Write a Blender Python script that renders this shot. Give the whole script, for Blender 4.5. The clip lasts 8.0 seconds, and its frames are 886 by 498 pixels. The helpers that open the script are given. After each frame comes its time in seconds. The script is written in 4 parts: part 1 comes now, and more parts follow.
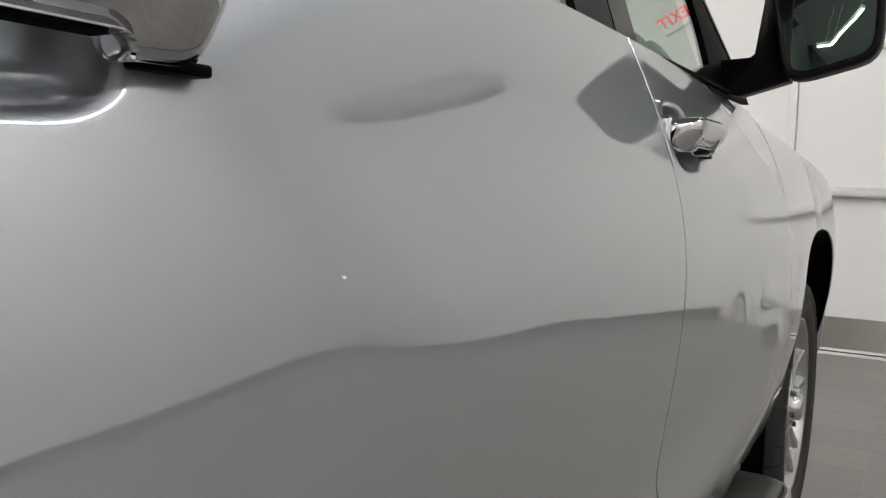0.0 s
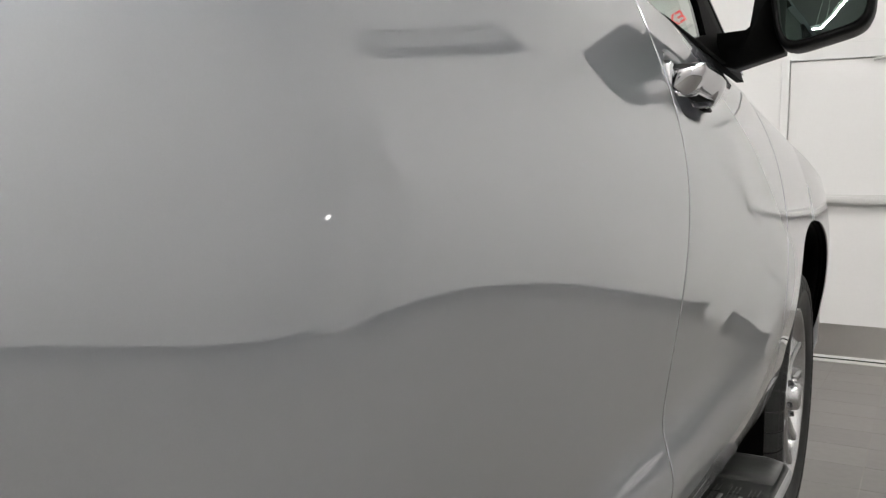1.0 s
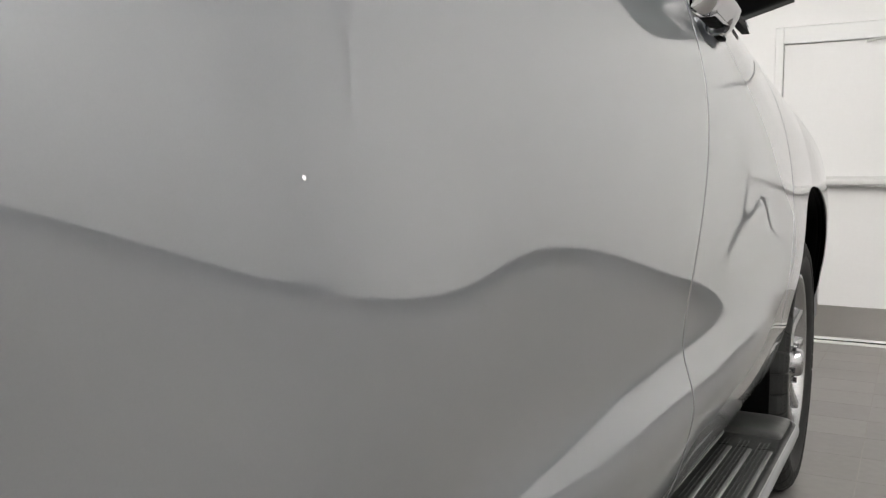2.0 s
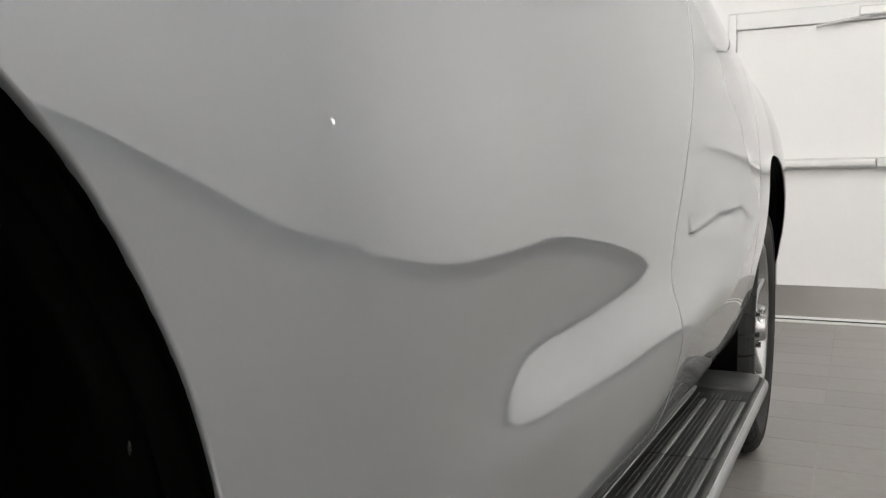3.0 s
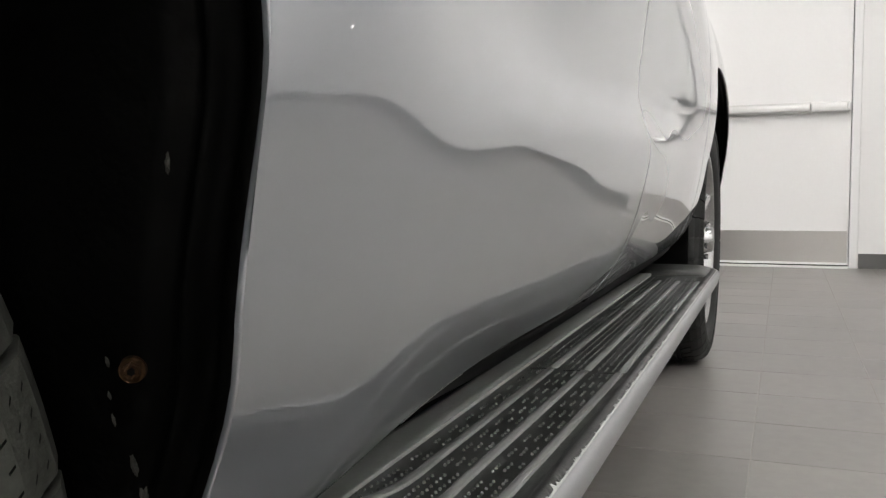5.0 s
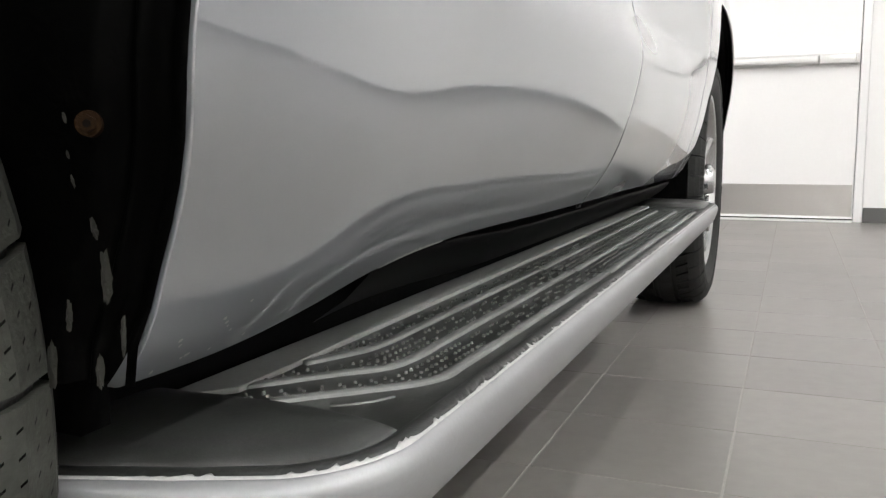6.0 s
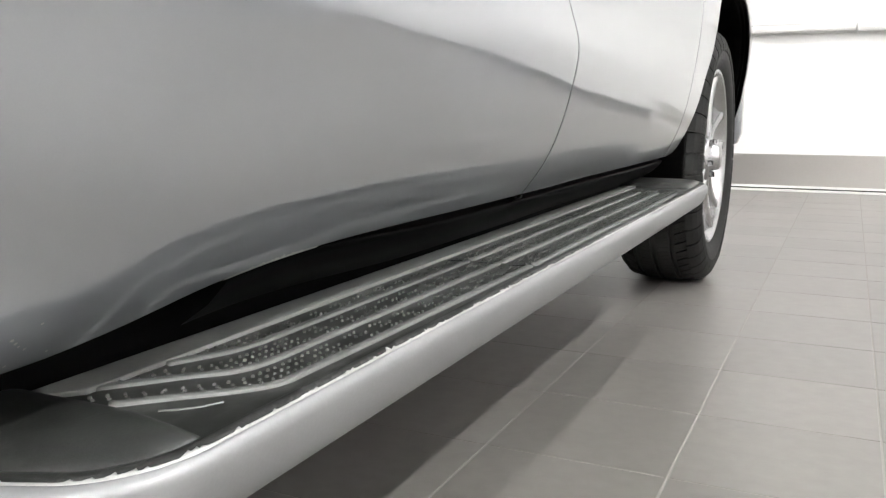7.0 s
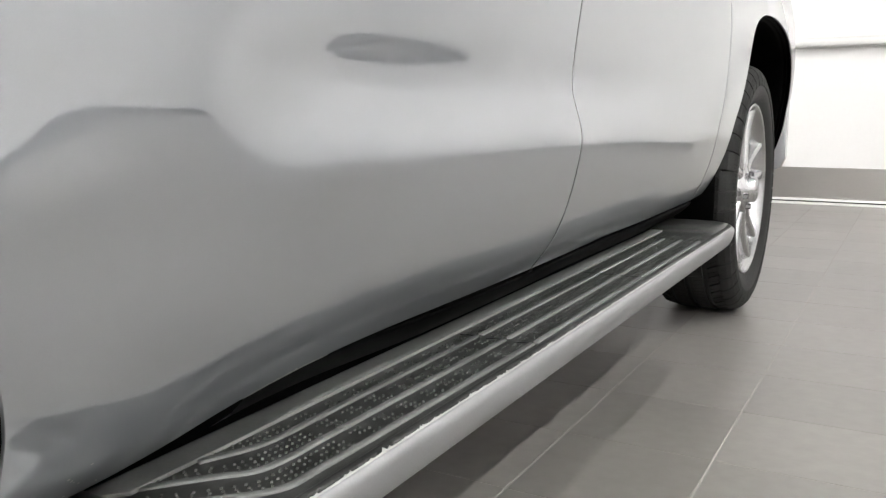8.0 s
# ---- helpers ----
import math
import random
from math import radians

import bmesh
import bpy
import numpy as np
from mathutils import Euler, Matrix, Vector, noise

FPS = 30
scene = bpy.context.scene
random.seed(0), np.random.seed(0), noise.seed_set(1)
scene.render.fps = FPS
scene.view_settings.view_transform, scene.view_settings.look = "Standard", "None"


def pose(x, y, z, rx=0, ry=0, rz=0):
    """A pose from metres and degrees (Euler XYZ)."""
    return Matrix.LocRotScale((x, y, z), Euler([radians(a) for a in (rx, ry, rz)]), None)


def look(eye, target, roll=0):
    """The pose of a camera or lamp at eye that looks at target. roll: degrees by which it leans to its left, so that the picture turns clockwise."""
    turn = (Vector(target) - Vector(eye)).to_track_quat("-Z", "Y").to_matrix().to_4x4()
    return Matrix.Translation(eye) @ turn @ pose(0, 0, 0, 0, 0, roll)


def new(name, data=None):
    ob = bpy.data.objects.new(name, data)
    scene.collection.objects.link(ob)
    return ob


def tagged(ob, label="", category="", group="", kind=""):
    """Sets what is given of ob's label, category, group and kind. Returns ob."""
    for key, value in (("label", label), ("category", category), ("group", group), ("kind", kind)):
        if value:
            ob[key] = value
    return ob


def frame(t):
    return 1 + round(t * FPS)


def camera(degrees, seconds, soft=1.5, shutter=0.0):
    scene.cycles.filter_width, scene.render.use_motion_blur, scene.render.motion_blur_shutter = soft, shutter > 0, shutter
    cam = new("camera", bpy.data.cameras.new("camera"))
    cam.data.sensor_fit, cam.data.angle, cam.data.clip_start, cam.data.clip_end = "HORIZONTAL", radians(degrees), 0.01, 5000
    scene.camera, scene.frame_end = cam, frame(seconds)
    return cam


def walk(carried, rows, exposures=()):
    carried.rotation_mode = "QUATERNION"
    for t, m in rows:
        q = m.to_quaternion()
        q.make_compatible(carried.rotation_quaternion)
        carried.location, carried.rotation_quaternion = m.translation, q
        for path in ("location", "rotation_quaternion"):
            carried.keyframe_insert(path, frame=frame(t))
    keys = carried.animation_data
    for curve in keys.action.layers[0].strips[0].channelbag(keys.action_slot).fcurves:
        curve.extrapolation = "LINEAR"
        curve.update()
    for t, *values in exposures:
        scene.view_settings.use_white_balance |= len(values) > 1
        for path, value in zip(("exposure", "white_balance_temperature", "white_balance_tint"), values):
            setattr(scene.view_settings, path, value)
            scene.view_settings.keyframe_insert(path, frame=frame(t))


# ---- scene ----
cam = camera(55.5, 8.0, 1.3)
PATH = [
    (0, (0.343, 0.072, 1.103), (-0.654, 1.798, 0.939), 1.6),
    (0.5, (0.346, 0.068, 1.058), (-0.638, 1.805, 0.925), 1.5),
    (1, (0.34, 0.046, 1.002), (-0.645, 1.783, 0.896), 1.3),
    (1.5, (0.326, 0.04, 0.95), (-0.656, 1.779, 0.842), 1.2),
    (3, (0.277, -0.005, 0.822), (-0.598, 1.790, 0.713), -0.0),
    (3.5, (0.256, -0.021, 0.779), (-0.543, 1.808, 0.66), 0.1),
    (4, (0.243, -0.023, 0.725), (-0.519, 1.822, 0.6), 0.2),
    (5.3, (0.246, -0.018, 0.584), (-0.502, 1.829, 0.411), -0.8),
    (5.5, (0.248, -0.019, 0.567), (-0.5, 1.826, 0.378), -0.3),
    (6, (0.267, -0.022, 0.537), (-0.492, 1.812, 0.291), -0.3),
    (6.5, (0.317, -0.009, 0.541), (-0.468, 1.806, 0.241), -0.2),
    (7, (0.409, 0.012, 0.576), (-0.444, 1.791, 0.244), -0.1),
    (7.5, (0.487, 0.018, 0.638), (-0.437, 1.76, 0.303), -0.3),
    (8, (0.505, -0.039, 0.702), (-0.47, 1.674, 0.364), -0.5),
]
walk(cam, [(t, look(eye, target, roll)) for t, eye, target, roll in PATH],
     [(0.0, -0.15, 6560, 10), (1.5, 0.01, 6560, 10), (3.0, 0.11, 6560, 10), (4.0, 0.15, 6530, 10), (5.5, 0.30, 6500, 10), (6.5, 0.87, 6430, 10), (7.0, 0.92, 6430, 10), (8.0, 0.75, 6450, 10)])

# ---- world and light ----
world = bpy.data.worlds.new("world")
scene.world = world
world.use_nodes = True
world.node_tree.nodes["Background"].inputs[0].default_value = (0.8, 0.85, 0.9, 1)
world.node_tree.nodes["Background"].inputs[1].default_value = 0.02


# ---- materials ----
def material(name, colour, rough=0.5, metal=0.0, coat=0.0, vary=0.06, scale=6.0, fine=120.0, bump=0.0, bump_scale=200.0, rough_vary=0.0, spec=0.5):
    """A principled surface with large soft stains, fine grain and fine relief."""
    m = bpy.data.materials.new(name)
    m.use_nodes = True
    nt = m.node_tree
    b = nt.nodes["Principled BSDF"]
    b.inputs["Roughness"].default_value = rough
    b.inputs["Metallic"].default_value = metal
    b.inputs["Specular IOR Level"].default_value = spec
    b.inputs["Coat Weight"].default_value = coat
    b.inputs["Coat Roughness"].default_value = 0.004
    geo = nt.nodes.new("ShaderNodeNewGeometry")
    big = nt.nodes.new("ShaderNodeTexNoise")
    big.inputs["Scale"].default_value = scale
    big.inputs["Detail"].default_value = 4
    small = nt.nodes.new("ShaderNodeTexNoise")
    small.inputs["Scale"].default_value = fine
    small.inputs["Detail"].default_value = 3
    for n in (big, small):
        nt.links.new(geo.outputs["Position"], n.inputs["Vector"])
    add = nt.nodes.new("ShaderNodeMath")
    nt.links.new(big.outputs[0], add.inputs[0])
    nt.links.new(small.outputs[0], add.inputs[1])
    ramp = nt.nodes.new("ShaderNodeMapRange")
    ramp.inputs["From Min"].default_value = 0.6
    ramp.inputs["From Max"].default_value = 1.4
    ramp.inputs["To Min"].default_value = 1 - vary
    ramp.inputs["To Max"].default_value = 1 + vary
    nt.links.new(add.outputs[0], ramp.inputs[0])
    mul = nt.nodes.new("ShaderNodeVectorMath")
    mul.operation = "SCALE"
    mul.inputs[0].default_value = colour
    nt.links.new(ramp.outputs[0], mul.inputs["Scale"])
    nt.links.new(mul.outputs[0], b.inputs["Base Color"])
    if rough_vary:
        rr = nt.nodes.new("ShaderNodeMapRange")
        rr.inputs["From Min"].default_value = 0.3
        rr.inputs["From Max"].default_value = 0.7
        rr.inputs["To Min"].default_value = max(0.0, rough - rough_vary)
        rr.inputs["To Max"].default_value = rough + rough_vary
        nt.links.new(big.outputs[0], rr.inputs[0])
        nt.links.new(rr.outputs[0], b.inputs["Roughness"])
    if bump:
        bn = nt.nodes.new("ShaderNodeTexNoise")
        bn.inputs["Scale"].default_value = bump_scale
        bn.inputs["Detail"].default_value = 3
        nt.links.new(geo.outputs["Position"], bn.inputs["Vector"])
        bp = nt.nodes.new("ShaderNodeBump")
        bp.inputs["Strength"].default_value = bump
        bp.inputs["Distance"].default_value = 0.002
        nt.links.new(bn.outputs[0], bp.inputs["Height"])
        nt.links.new(bp.outputs[0], b.inputs["Normal"])
    return m


def emitter(name, colour, strength):
    m = bpy.data.materials.new(name)
    m.use_nodes = True
    b = m.node_tree.nodes["Principled BSDF"]
    b.inputs["Base Color"].default_value = (*colour, 1)
    b.inputs["Emission Color"].default_value = (*colour, 1)
    b.inputs["Emission Strength"].default_value = strength
    return m


PAINT = material("silver_paint", (0.304, 0.318, 0.351), 0.36, 0.8, 1.0, 0.02, 3, 900)
PAINT.node_tree.nodes["Principled BSDF"].inputs["Coat IOR"].default_value = 2.6
CHROME = material("chrome", (0.46, 0.46, 0.47), 0.06, 1.0, 0, 0.03, 8, 200)
BLACK = material("black_plastic", (0.003, 0.003, 0.003), 0.42, 0, 0, 0.2, 9, 300, 0.15, 600, 0.0, 0.09)
GLOSS_BLACK = material("gloss_black", (0.004, 0.004, 0.0045), 0.18, 0, 0, 0.1, 9, 120, 0, 1, 0.0, 0.16)
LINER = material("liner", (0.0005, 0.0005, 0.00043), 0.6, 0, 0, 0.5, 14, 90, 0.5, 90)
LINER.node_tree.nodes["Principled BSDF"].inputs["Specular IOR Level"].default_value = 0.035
RUBBER = material("tyre_rubber", (0.011, 0.011, 0.0108), 0.62, 0, 0, 0.3, 12, 150, 0.3, 300, 0.0, 0.35)
# rear tread: dusty, and its colour lightened for the light falling on it
LIT_TREAD = material("lit_dusty_tread", (0.032, 0.033, 0.028), 0.75, 0, 0, 0.3, 12, 150, 0.3, 300, 0.0, 0.3)
RIM = material("rim_alloy", (0.50, 0.50, 0.505), 0.27, 1.0, 0, 0.06, 8, 120)
BOARD_SILVER = material("board_silver", (0.30, 0.303, 0.31), 0.48, 0.6, 0.1, 0.05, 5, 400)
BOARD_BLACK = material("board_black", (0.015, 0.0155, 0.0145), 0.38, 0, 0, 0.35, 10, 120, 0.1, 500, 0.1, 0.5)
RIDGE = material("board_ridge", (0.135, 0.139, 0.134), 0.45, 0.1, 0, 0.15, 12, 200)
GRIP = material("grip_nubs", (0.075, 0.078, 0.073), 0.30, 0.0, 0, 0.25, 30, 300)
STRIP = material("board_strip", (0.23, 0.235, 0.225), 0.55, 0.1, 0, 0.1, 9, 200)
CAP = material("end_cap_plastic", (0.022, 0.0228, 0.0214), 0.37, 0, 0, 0.4, 14, 90, 0.06, 400, 0.06)


def scuffed(m, colour, stretch, low, high):
    """Pale scuffs drawn out along the board over a surface's own colour."""
    nt = m.node_tree
    b = nt.nodes["Principled BSDF"]
    src = b.inputs["Base Color"].links[0].from_socket
    geo = nt.nodes.new("ShaderNodeNewGeometry")
    sc = nt.nodes.new("ShaderNodeVectorMath")
    sc.operation = "MULTIPLY"
    sc.inputs[1].default_value = stretch
    nt.links.new(geo.outputs["Position"], sc.inputs[0])
    n = nt.nodes.new("ShaderNodeTexNoise")
    n.inputs["Scale"].default_value = 1.0
    n.inputs["Detail"].default_value = 6
    n.inputs["Roughness"].default_value = 0.65
    nt.links.new(sc.outputs[0], n.inputs["Vector"])
    r = nt.nodes.new("ShaderNodeMapRange")
    r.inputs["From Min"].default_value = low
    r.inputs["From Max"].default_value = high
    nt.links.new(n.outputs[0], r.inputs[0])
    mix = nt.nodes.new("ShaderNodeMix")
    mix.data_type = "RGBA"
    nt.links.new(r.outputs[0], mix.inputs["Factor"])
    nt.links.new(src, mix.inputs["A"])
    mix.inputs["B"].default_value = (*colour, 1)
    nt.links.new(mix.outputs["Result"], b.inputs["Base Color"])


scuffed(BOARD_BLACK, (0.10, 0.103, 0.098), (70, 22, 70), 0.55, 0.85)
scuffed(CAP, (0.040, 0.041, 0.039), (150, 150, 150), 0.5, 1.0)
# front tread: the same rubber with the arch's shade put into its colour
SHADED_TREAD = material("shaded_tread", (0.012, 0.012, 0.0115), 0.75, 0, 0, 0.3, 12, 150, 0.3, 300, 0.0, 0.3)
ROCKER = material("rocker_black", (0.0018, 0.0018, 0.002), 0.45, 0, 0, 0.3, 9, 200, 0.05, 200, 0.0, 0.03)
CHIPPED = material("chipped_metal", (0.40, 0.40, 0.395), 0.42, 0.2, 0, 0.15, 60, 300)
WORN = material("worn_edge", (0.36, 0.36, 0.355), 0.5, 0.3, 0, 0.15, 60, 300)
RUST = material("rust", (0.013, 0.0056, 0.0013), 0.8, 0, 0, 0.4, 60, 300, 0.5, 300, 0.0, 0.10)
WALL = material("white_wall", (0.80, 0.79, 0.785), 0.55, 0, 0, 0.015, 1.5, 40, 0.06, 90)
DOOR_PAINT = material("door_paint", (0.80, 0.79, 0.785), 0.4, 0, 0, 0.015, 1.2, 50, 0.05, 120)
TRIM = material("frame_paint", (0.78, 0.775, 0.77), 0.42, 0, 0, 0.015, 2, 60)
STEEL = material("brushed_steel", (0.52, 0.50, 0.48), 0.3, 0.9, 0, 0.03, 2.5, 70, 0, 1, 0.02)
BAR_STEEL = material("bar_steel", (0.66, 0.655, 0.645), 0.38, 0.45, 0, 0.03, 5, 90)
BASEBOARD = material("baseboard_rubber", (0.10, 0.098, 0.095), 0.5, 0, 0, 0.08, 4, 90)
CEILING = material("ceiling_paint", (0.075, 0.077, 0.078), 0.8, 0, 0, 0.1, 1, 20)
SILL = material("sill_aluminium", (0.86, 0.855, 0.84), 0.4, 0.1, 0, 0.05, 5, 90)
GROUT = material("grout", (0.33, 0.315, 0.295), 0.85, 0, 0, 0.15, 8, 200)
LED = emitter("led_tube", (0.992, 0.985, 0.956), 232.0)
RED = emitter("exit_red", (0.90, 0.008, 0.03), 0.8)
SWITCH = emitter("switch_glow", (1.0, 0.98, 0.94), 5.0)
SIGN_WHITE = material("sign_white", (0.82, 0.81, 0.80), 0.4)
INTERIOR = material("interior_cloth", (0.20, 0.21, 0.20), 0.8, 0, 0, 0.2, 8, 200)


def tile_material():
    m = material("floor_tile", (0.198, 0.186, 0.174), 0.31, 0, 0, 0.12, 3.0, 26, 0.06, 60, 0.03)
    nt = m.node_tree
    b = nt.nodes["Principled BSDF"]
    link = b.inputs["Base Color"].links[0]
    src = link.from_socket
    info = nt.nodes.new("ShaderNodeObjectInfo")
    r = nt.nodes.new("ShaderNodeMapRange")
    r.inputs["To Min"].default_value = 0.93
    r.inputs["To Max"].default_value = 1.07
    nt.links.new(info.outputs["Random"], r.inputs[0])
    sc = nt.nodes.new("ShaderNodeVectorMath")
    sc.operation = "SCALE"
    nt.links.new(src, sc.inputs[0])
    nt.links.new(r.outputs[0], sc.inputs["Scale"])
    nt.links.new(sc.outputs[0], b.inputs["Base Color"])
    return m


TILE = tile_material()


def glass_material(name, tint, opacity_rough=0.0):
    m = bpy.data.materials.new(name)
    m.use_nodes = True
    nt = m.node_tree
    nt.nodes.remove(nt.nodes["Principled BSDF"])
    out = nt.nodes["Material Output"]
    clear = nt.nodes.new("ShaderNodeBsdfTransparent")
    clear.inputs[0].default_value = (*tint, 1)
    gloss = nt.nodes.new("ShaderNodeBsdfGlossy")
    gloss.inputs["Roughness"].default_value = 0.0
    weight = nt.nodes.new("ShaderNodeLayerWeight")
    weight.inputs[0].default_value = 0.5
    power = nt.nodes.new("ShaderNodeMath")
    power.operation = "POWER"
    power.inputs[1].default_value = 3.0
    fres = nt.nodes.new("ShaderNodeMath")
    fres.operation = "MULTIPLY_ADD"
    fres.inputs[1].default_value = 0.80
    fres.inputs[2].default_value = 0.06
    nt.links.new(weight.outputs["Facing"], power.inputs[0])
    nt.links.new(power.outputs[0], fres.inputs[0])
    mix = nt.nodes.new("ShaderNodeMixShader")
    nt.links.new(fres.outputs[0], mix.inputs[0])
    nt.links.new(clear.outputs[0], mix.inputs[1])
    nt.links.new(gloss.outputs[0], mix.inputs[2])
    nt.links.new(mix.outputs[0], out.inputs[0])
    return m


GLASS = glass_material("tinted_glass", (0.62, 0.72, 0.66))
MIRROR = material("mirror_silver", (0.40, 0.50, 0.45), 0.0, 1.0, 0, 0.0)


# ---- building helpers ----
def part(name, bm, mat, parent=None, label="", smooth=True):
    me = bpy.data.meshes.new(name)
    bmesh.ops.recalc_face_normals(bm, faces=bm.faces)
    bm.to_mesh(me)
    bm.free()
    for p in me.polygons:
        p.use_smooth = smooth
    me.materials.append(mat)
    ob = new(name, me)
    ob.parent = parent
    if label:
        tagged(ob, label)
    return ob


def empty(name, label, category, group="", at=(0, 0, 0)):
    ob = new(name)
    ob.empty_display_size = 0.1
    ob.location = at
    return tagged(ob, label, category, group)


def add_box(bm, x0, x1, y0, y1, z0, z1, bevel=0.0, segments=2):
    r = bmesh.ops.create_cube(bm, size=1.0)
    vs = r["verts"]
    bmesh.ops.scale(bm, vec=(x1 - x0, y1 - y0, z1 - z0), verts=vs)
    bmesh.ops.translate(bm, vec=((x0 + x1) / 2, (y0 + y1) / 2, (z0 + z1) / 2), verts=vs)
    if bevel:
        edges = list({e for v in vs for e in v.link_edges})
        bmesh.ops.bevel(bm, geom=edges, offset=bevel, segments=segments, profile=0.5, affect="EDGES")
    return bm


def box(x0, x1, y0, y1, z0, z1, bevel=0.0, segments=2):
    return add_box(bmesh.new(), x0, x1, y0, y1, z0, z1, bevel, segments)


def grid_mesh(points, closed_u=False, closed_v=False):
    """A sheet through rows of points (rows all of one length)."""
    bm = bmesh.new()
    vs = [[bm.verts.new(p) for p in row] for row in points]
    n, m = len(vs), len(vs[0])
    for i in range(n if closed_u else n - 1):
        for j in range(m if closed_v else m - 1):
            a, b = vs[i][j], vs[(i + 1) % n][j]
            c, d = vs[(i + 1) % n][(j + 1) % m], vs[i][(j + 1) % m]
            if len({a, b, c, d}) == 4:
                bm.faces.new((a, b, c, d))
    return bm


def prism(outline, axis, a, b, bevel=0.0, segments=2):
    """A closed outline of 2D points pushed along an axis from a to b."""
    bm = bmesh.new()

    def at(p, d):
        return {"x": (d, p[0], p[1]), "y": (p[0], d, p[1]), "z": (p[0], p[1], d)}[axis]

    lo = [bm.verts.new(at(p, a)) for p in outline]
    hi = [bm.verts.new(at(p, b)) for p in outline]
    n = len(outline)
    for i in range(n):
        bm.faces.new((lo[i], lo[(i + 1) % n], hi[(i + 1) % n], hi[i]))
    f0, f1 = bm.faces.new(lo), bm.faces.new(hi[::-1])
    if bevel:
        edges = list({e for f in (f0, f1) for e in f.edges})
        bmesh.ops.bevel(bm, geom=edges, offset=bevel, segments=segments, profile=0.5, affect="EDGES")
    return bm


def rod(p, q, r, sides=16, r2=None):
    p, q = Vector(p), Vector(q)
    d = (q - p)
    bm = bmesh.new()
    bmesh.ops.create_cone(bm, cap_ends=True, segments=sides, radius1=r, radius2=r if r2 is None else r2, depth=d.length)
    m = Matrix.Translation((p + q) / 2) @ d.to_track_quat("Z", "Y").to_matrix().to_4x4()
    bmesh.ops.transform(bm, matrix=m, verts=bm.verts)
    return bm


def spline(xs, ys):
    """A natural cubic through the knots, as a function of an array."""
    xs, ys = np.array(xs, float), np.array(ys, float)
    n = len(xs)
    h = np.diff(xs)
    a = np.zeros((n, n))
    r = np.zeros(n)
    a[0, 0] = a[-1, -1] = 1
    for i in range(1, n - 1):
        a[i, i - 1], a[i, i], a[i, i + 1] = h[i - 1], 2 * (h[i - 1] + h[i]), h[i]
        r[i] = 6 * ((ys[i + 1] - ys[i]) / h[i] - (ys[i] - ys[i - 1]) / h[i - 1])
    m = np.linalg.solve(a, r)

    def f(x):
        x = np.clip(np.asarray(x, float), xs[0], xs[-1])
        k = np.clip(np.searchsorted(xs, x) - 1, 0, n - 2)
        d0, d1 = x - xs[k], xs[k + 1] - x
        return (m[k] * d1 ** 3 + m[k + 1] * d0 ** 3) / (6 * h[k]) + (ys[k] / h[k] - m[k] * h[k] / 6) * d1 + (ys[k + 1] / h[k] - m[k + 1] * h[k] / 6) * d0

    return f


def ease(a, b, v):
    t = np.clip((v - a) / (b - a), 0, 1)
    return t * t * t * (t * (6 * t - 15) + 10)


# ---- room ----
X0, X1, Y0, Y1, H = -4.2, 4.32, -5.0, 6.30, 5.0
LAMP_Z = 3.97  # lamps hang below the dark ceiling
XN, YN = 3.58, 6.70  # the north wall ends short of the east wall, at a recess
DX0, DX1, DH = -0.49, 0.655, 2.03


def structure(name, bm, mat, label, parent=None, smooth=False):
    ob = part(name, bm, mat, parent, "", smooth)
    return tagged(ob, label, "", "", "structure")


def build_room():
    structure("floor", box(X0, X1, Y0, YN, -0.20, -0.0007), GROUT, "cement grout bed under grey porcelain floor tiles")
    structure("wall_west", box(X0 - 0.15, X0, Y0 - 0.15, YN, -0.2, H), WALL, "plain white painted wall")
    structure("wall_east", box(X1, X1 + 0.15, Y0 - 0.15, YN, -0.2, H), WALL, "plain white painted wall")
    structure("wall_south", box(X0, X1, Y0 - 0.15, Y0, -0.2, H), WALL, "plain white painted wall")
    structure("wall_recess", box(X0 - 0.15, X1 + 0.15, YN, YN + 0.15, -0.2, H), WALL, "plain white painted wall at the back of a recess")
    bm = box(X0, DX0 - 0.06, Y1, Y1 + 0.2, 0, H)
    add_box(bm, DX1 + 0.06, XN, Y1, Y1 + 0.2, 0, H)
    add_box(bm, DX0 - 0.06, DX1 + 0.06, Y1, Y1 + 0.2, DH + 0.12, H)
    structure("wall_north", bm, WALL, "white painted wall with an opening for the exit door")
    structure("ceiling", box(X0 - 0.15, X1 + 0.15, Y0 - 0.15, YN + 0.15, H, H + 0.12), CEILING, "dark painted high ceiling with hanging linear lamps")
    bm = box(X0, DX0 - 0.062, Y1 - 0.012, Y1, 0, 0.10)
    add_box(bm, DX1 + 0.062, XN, Y1 - 0.012, Y1, 0, 0.10)
    add_box(bm, X1 - 0.012, X1, Y0, YN, 0, 0.10)
    structure("baseboard", bm, BASEBOARD, "dark grey rubber baseboard along the white walls")


build_room()


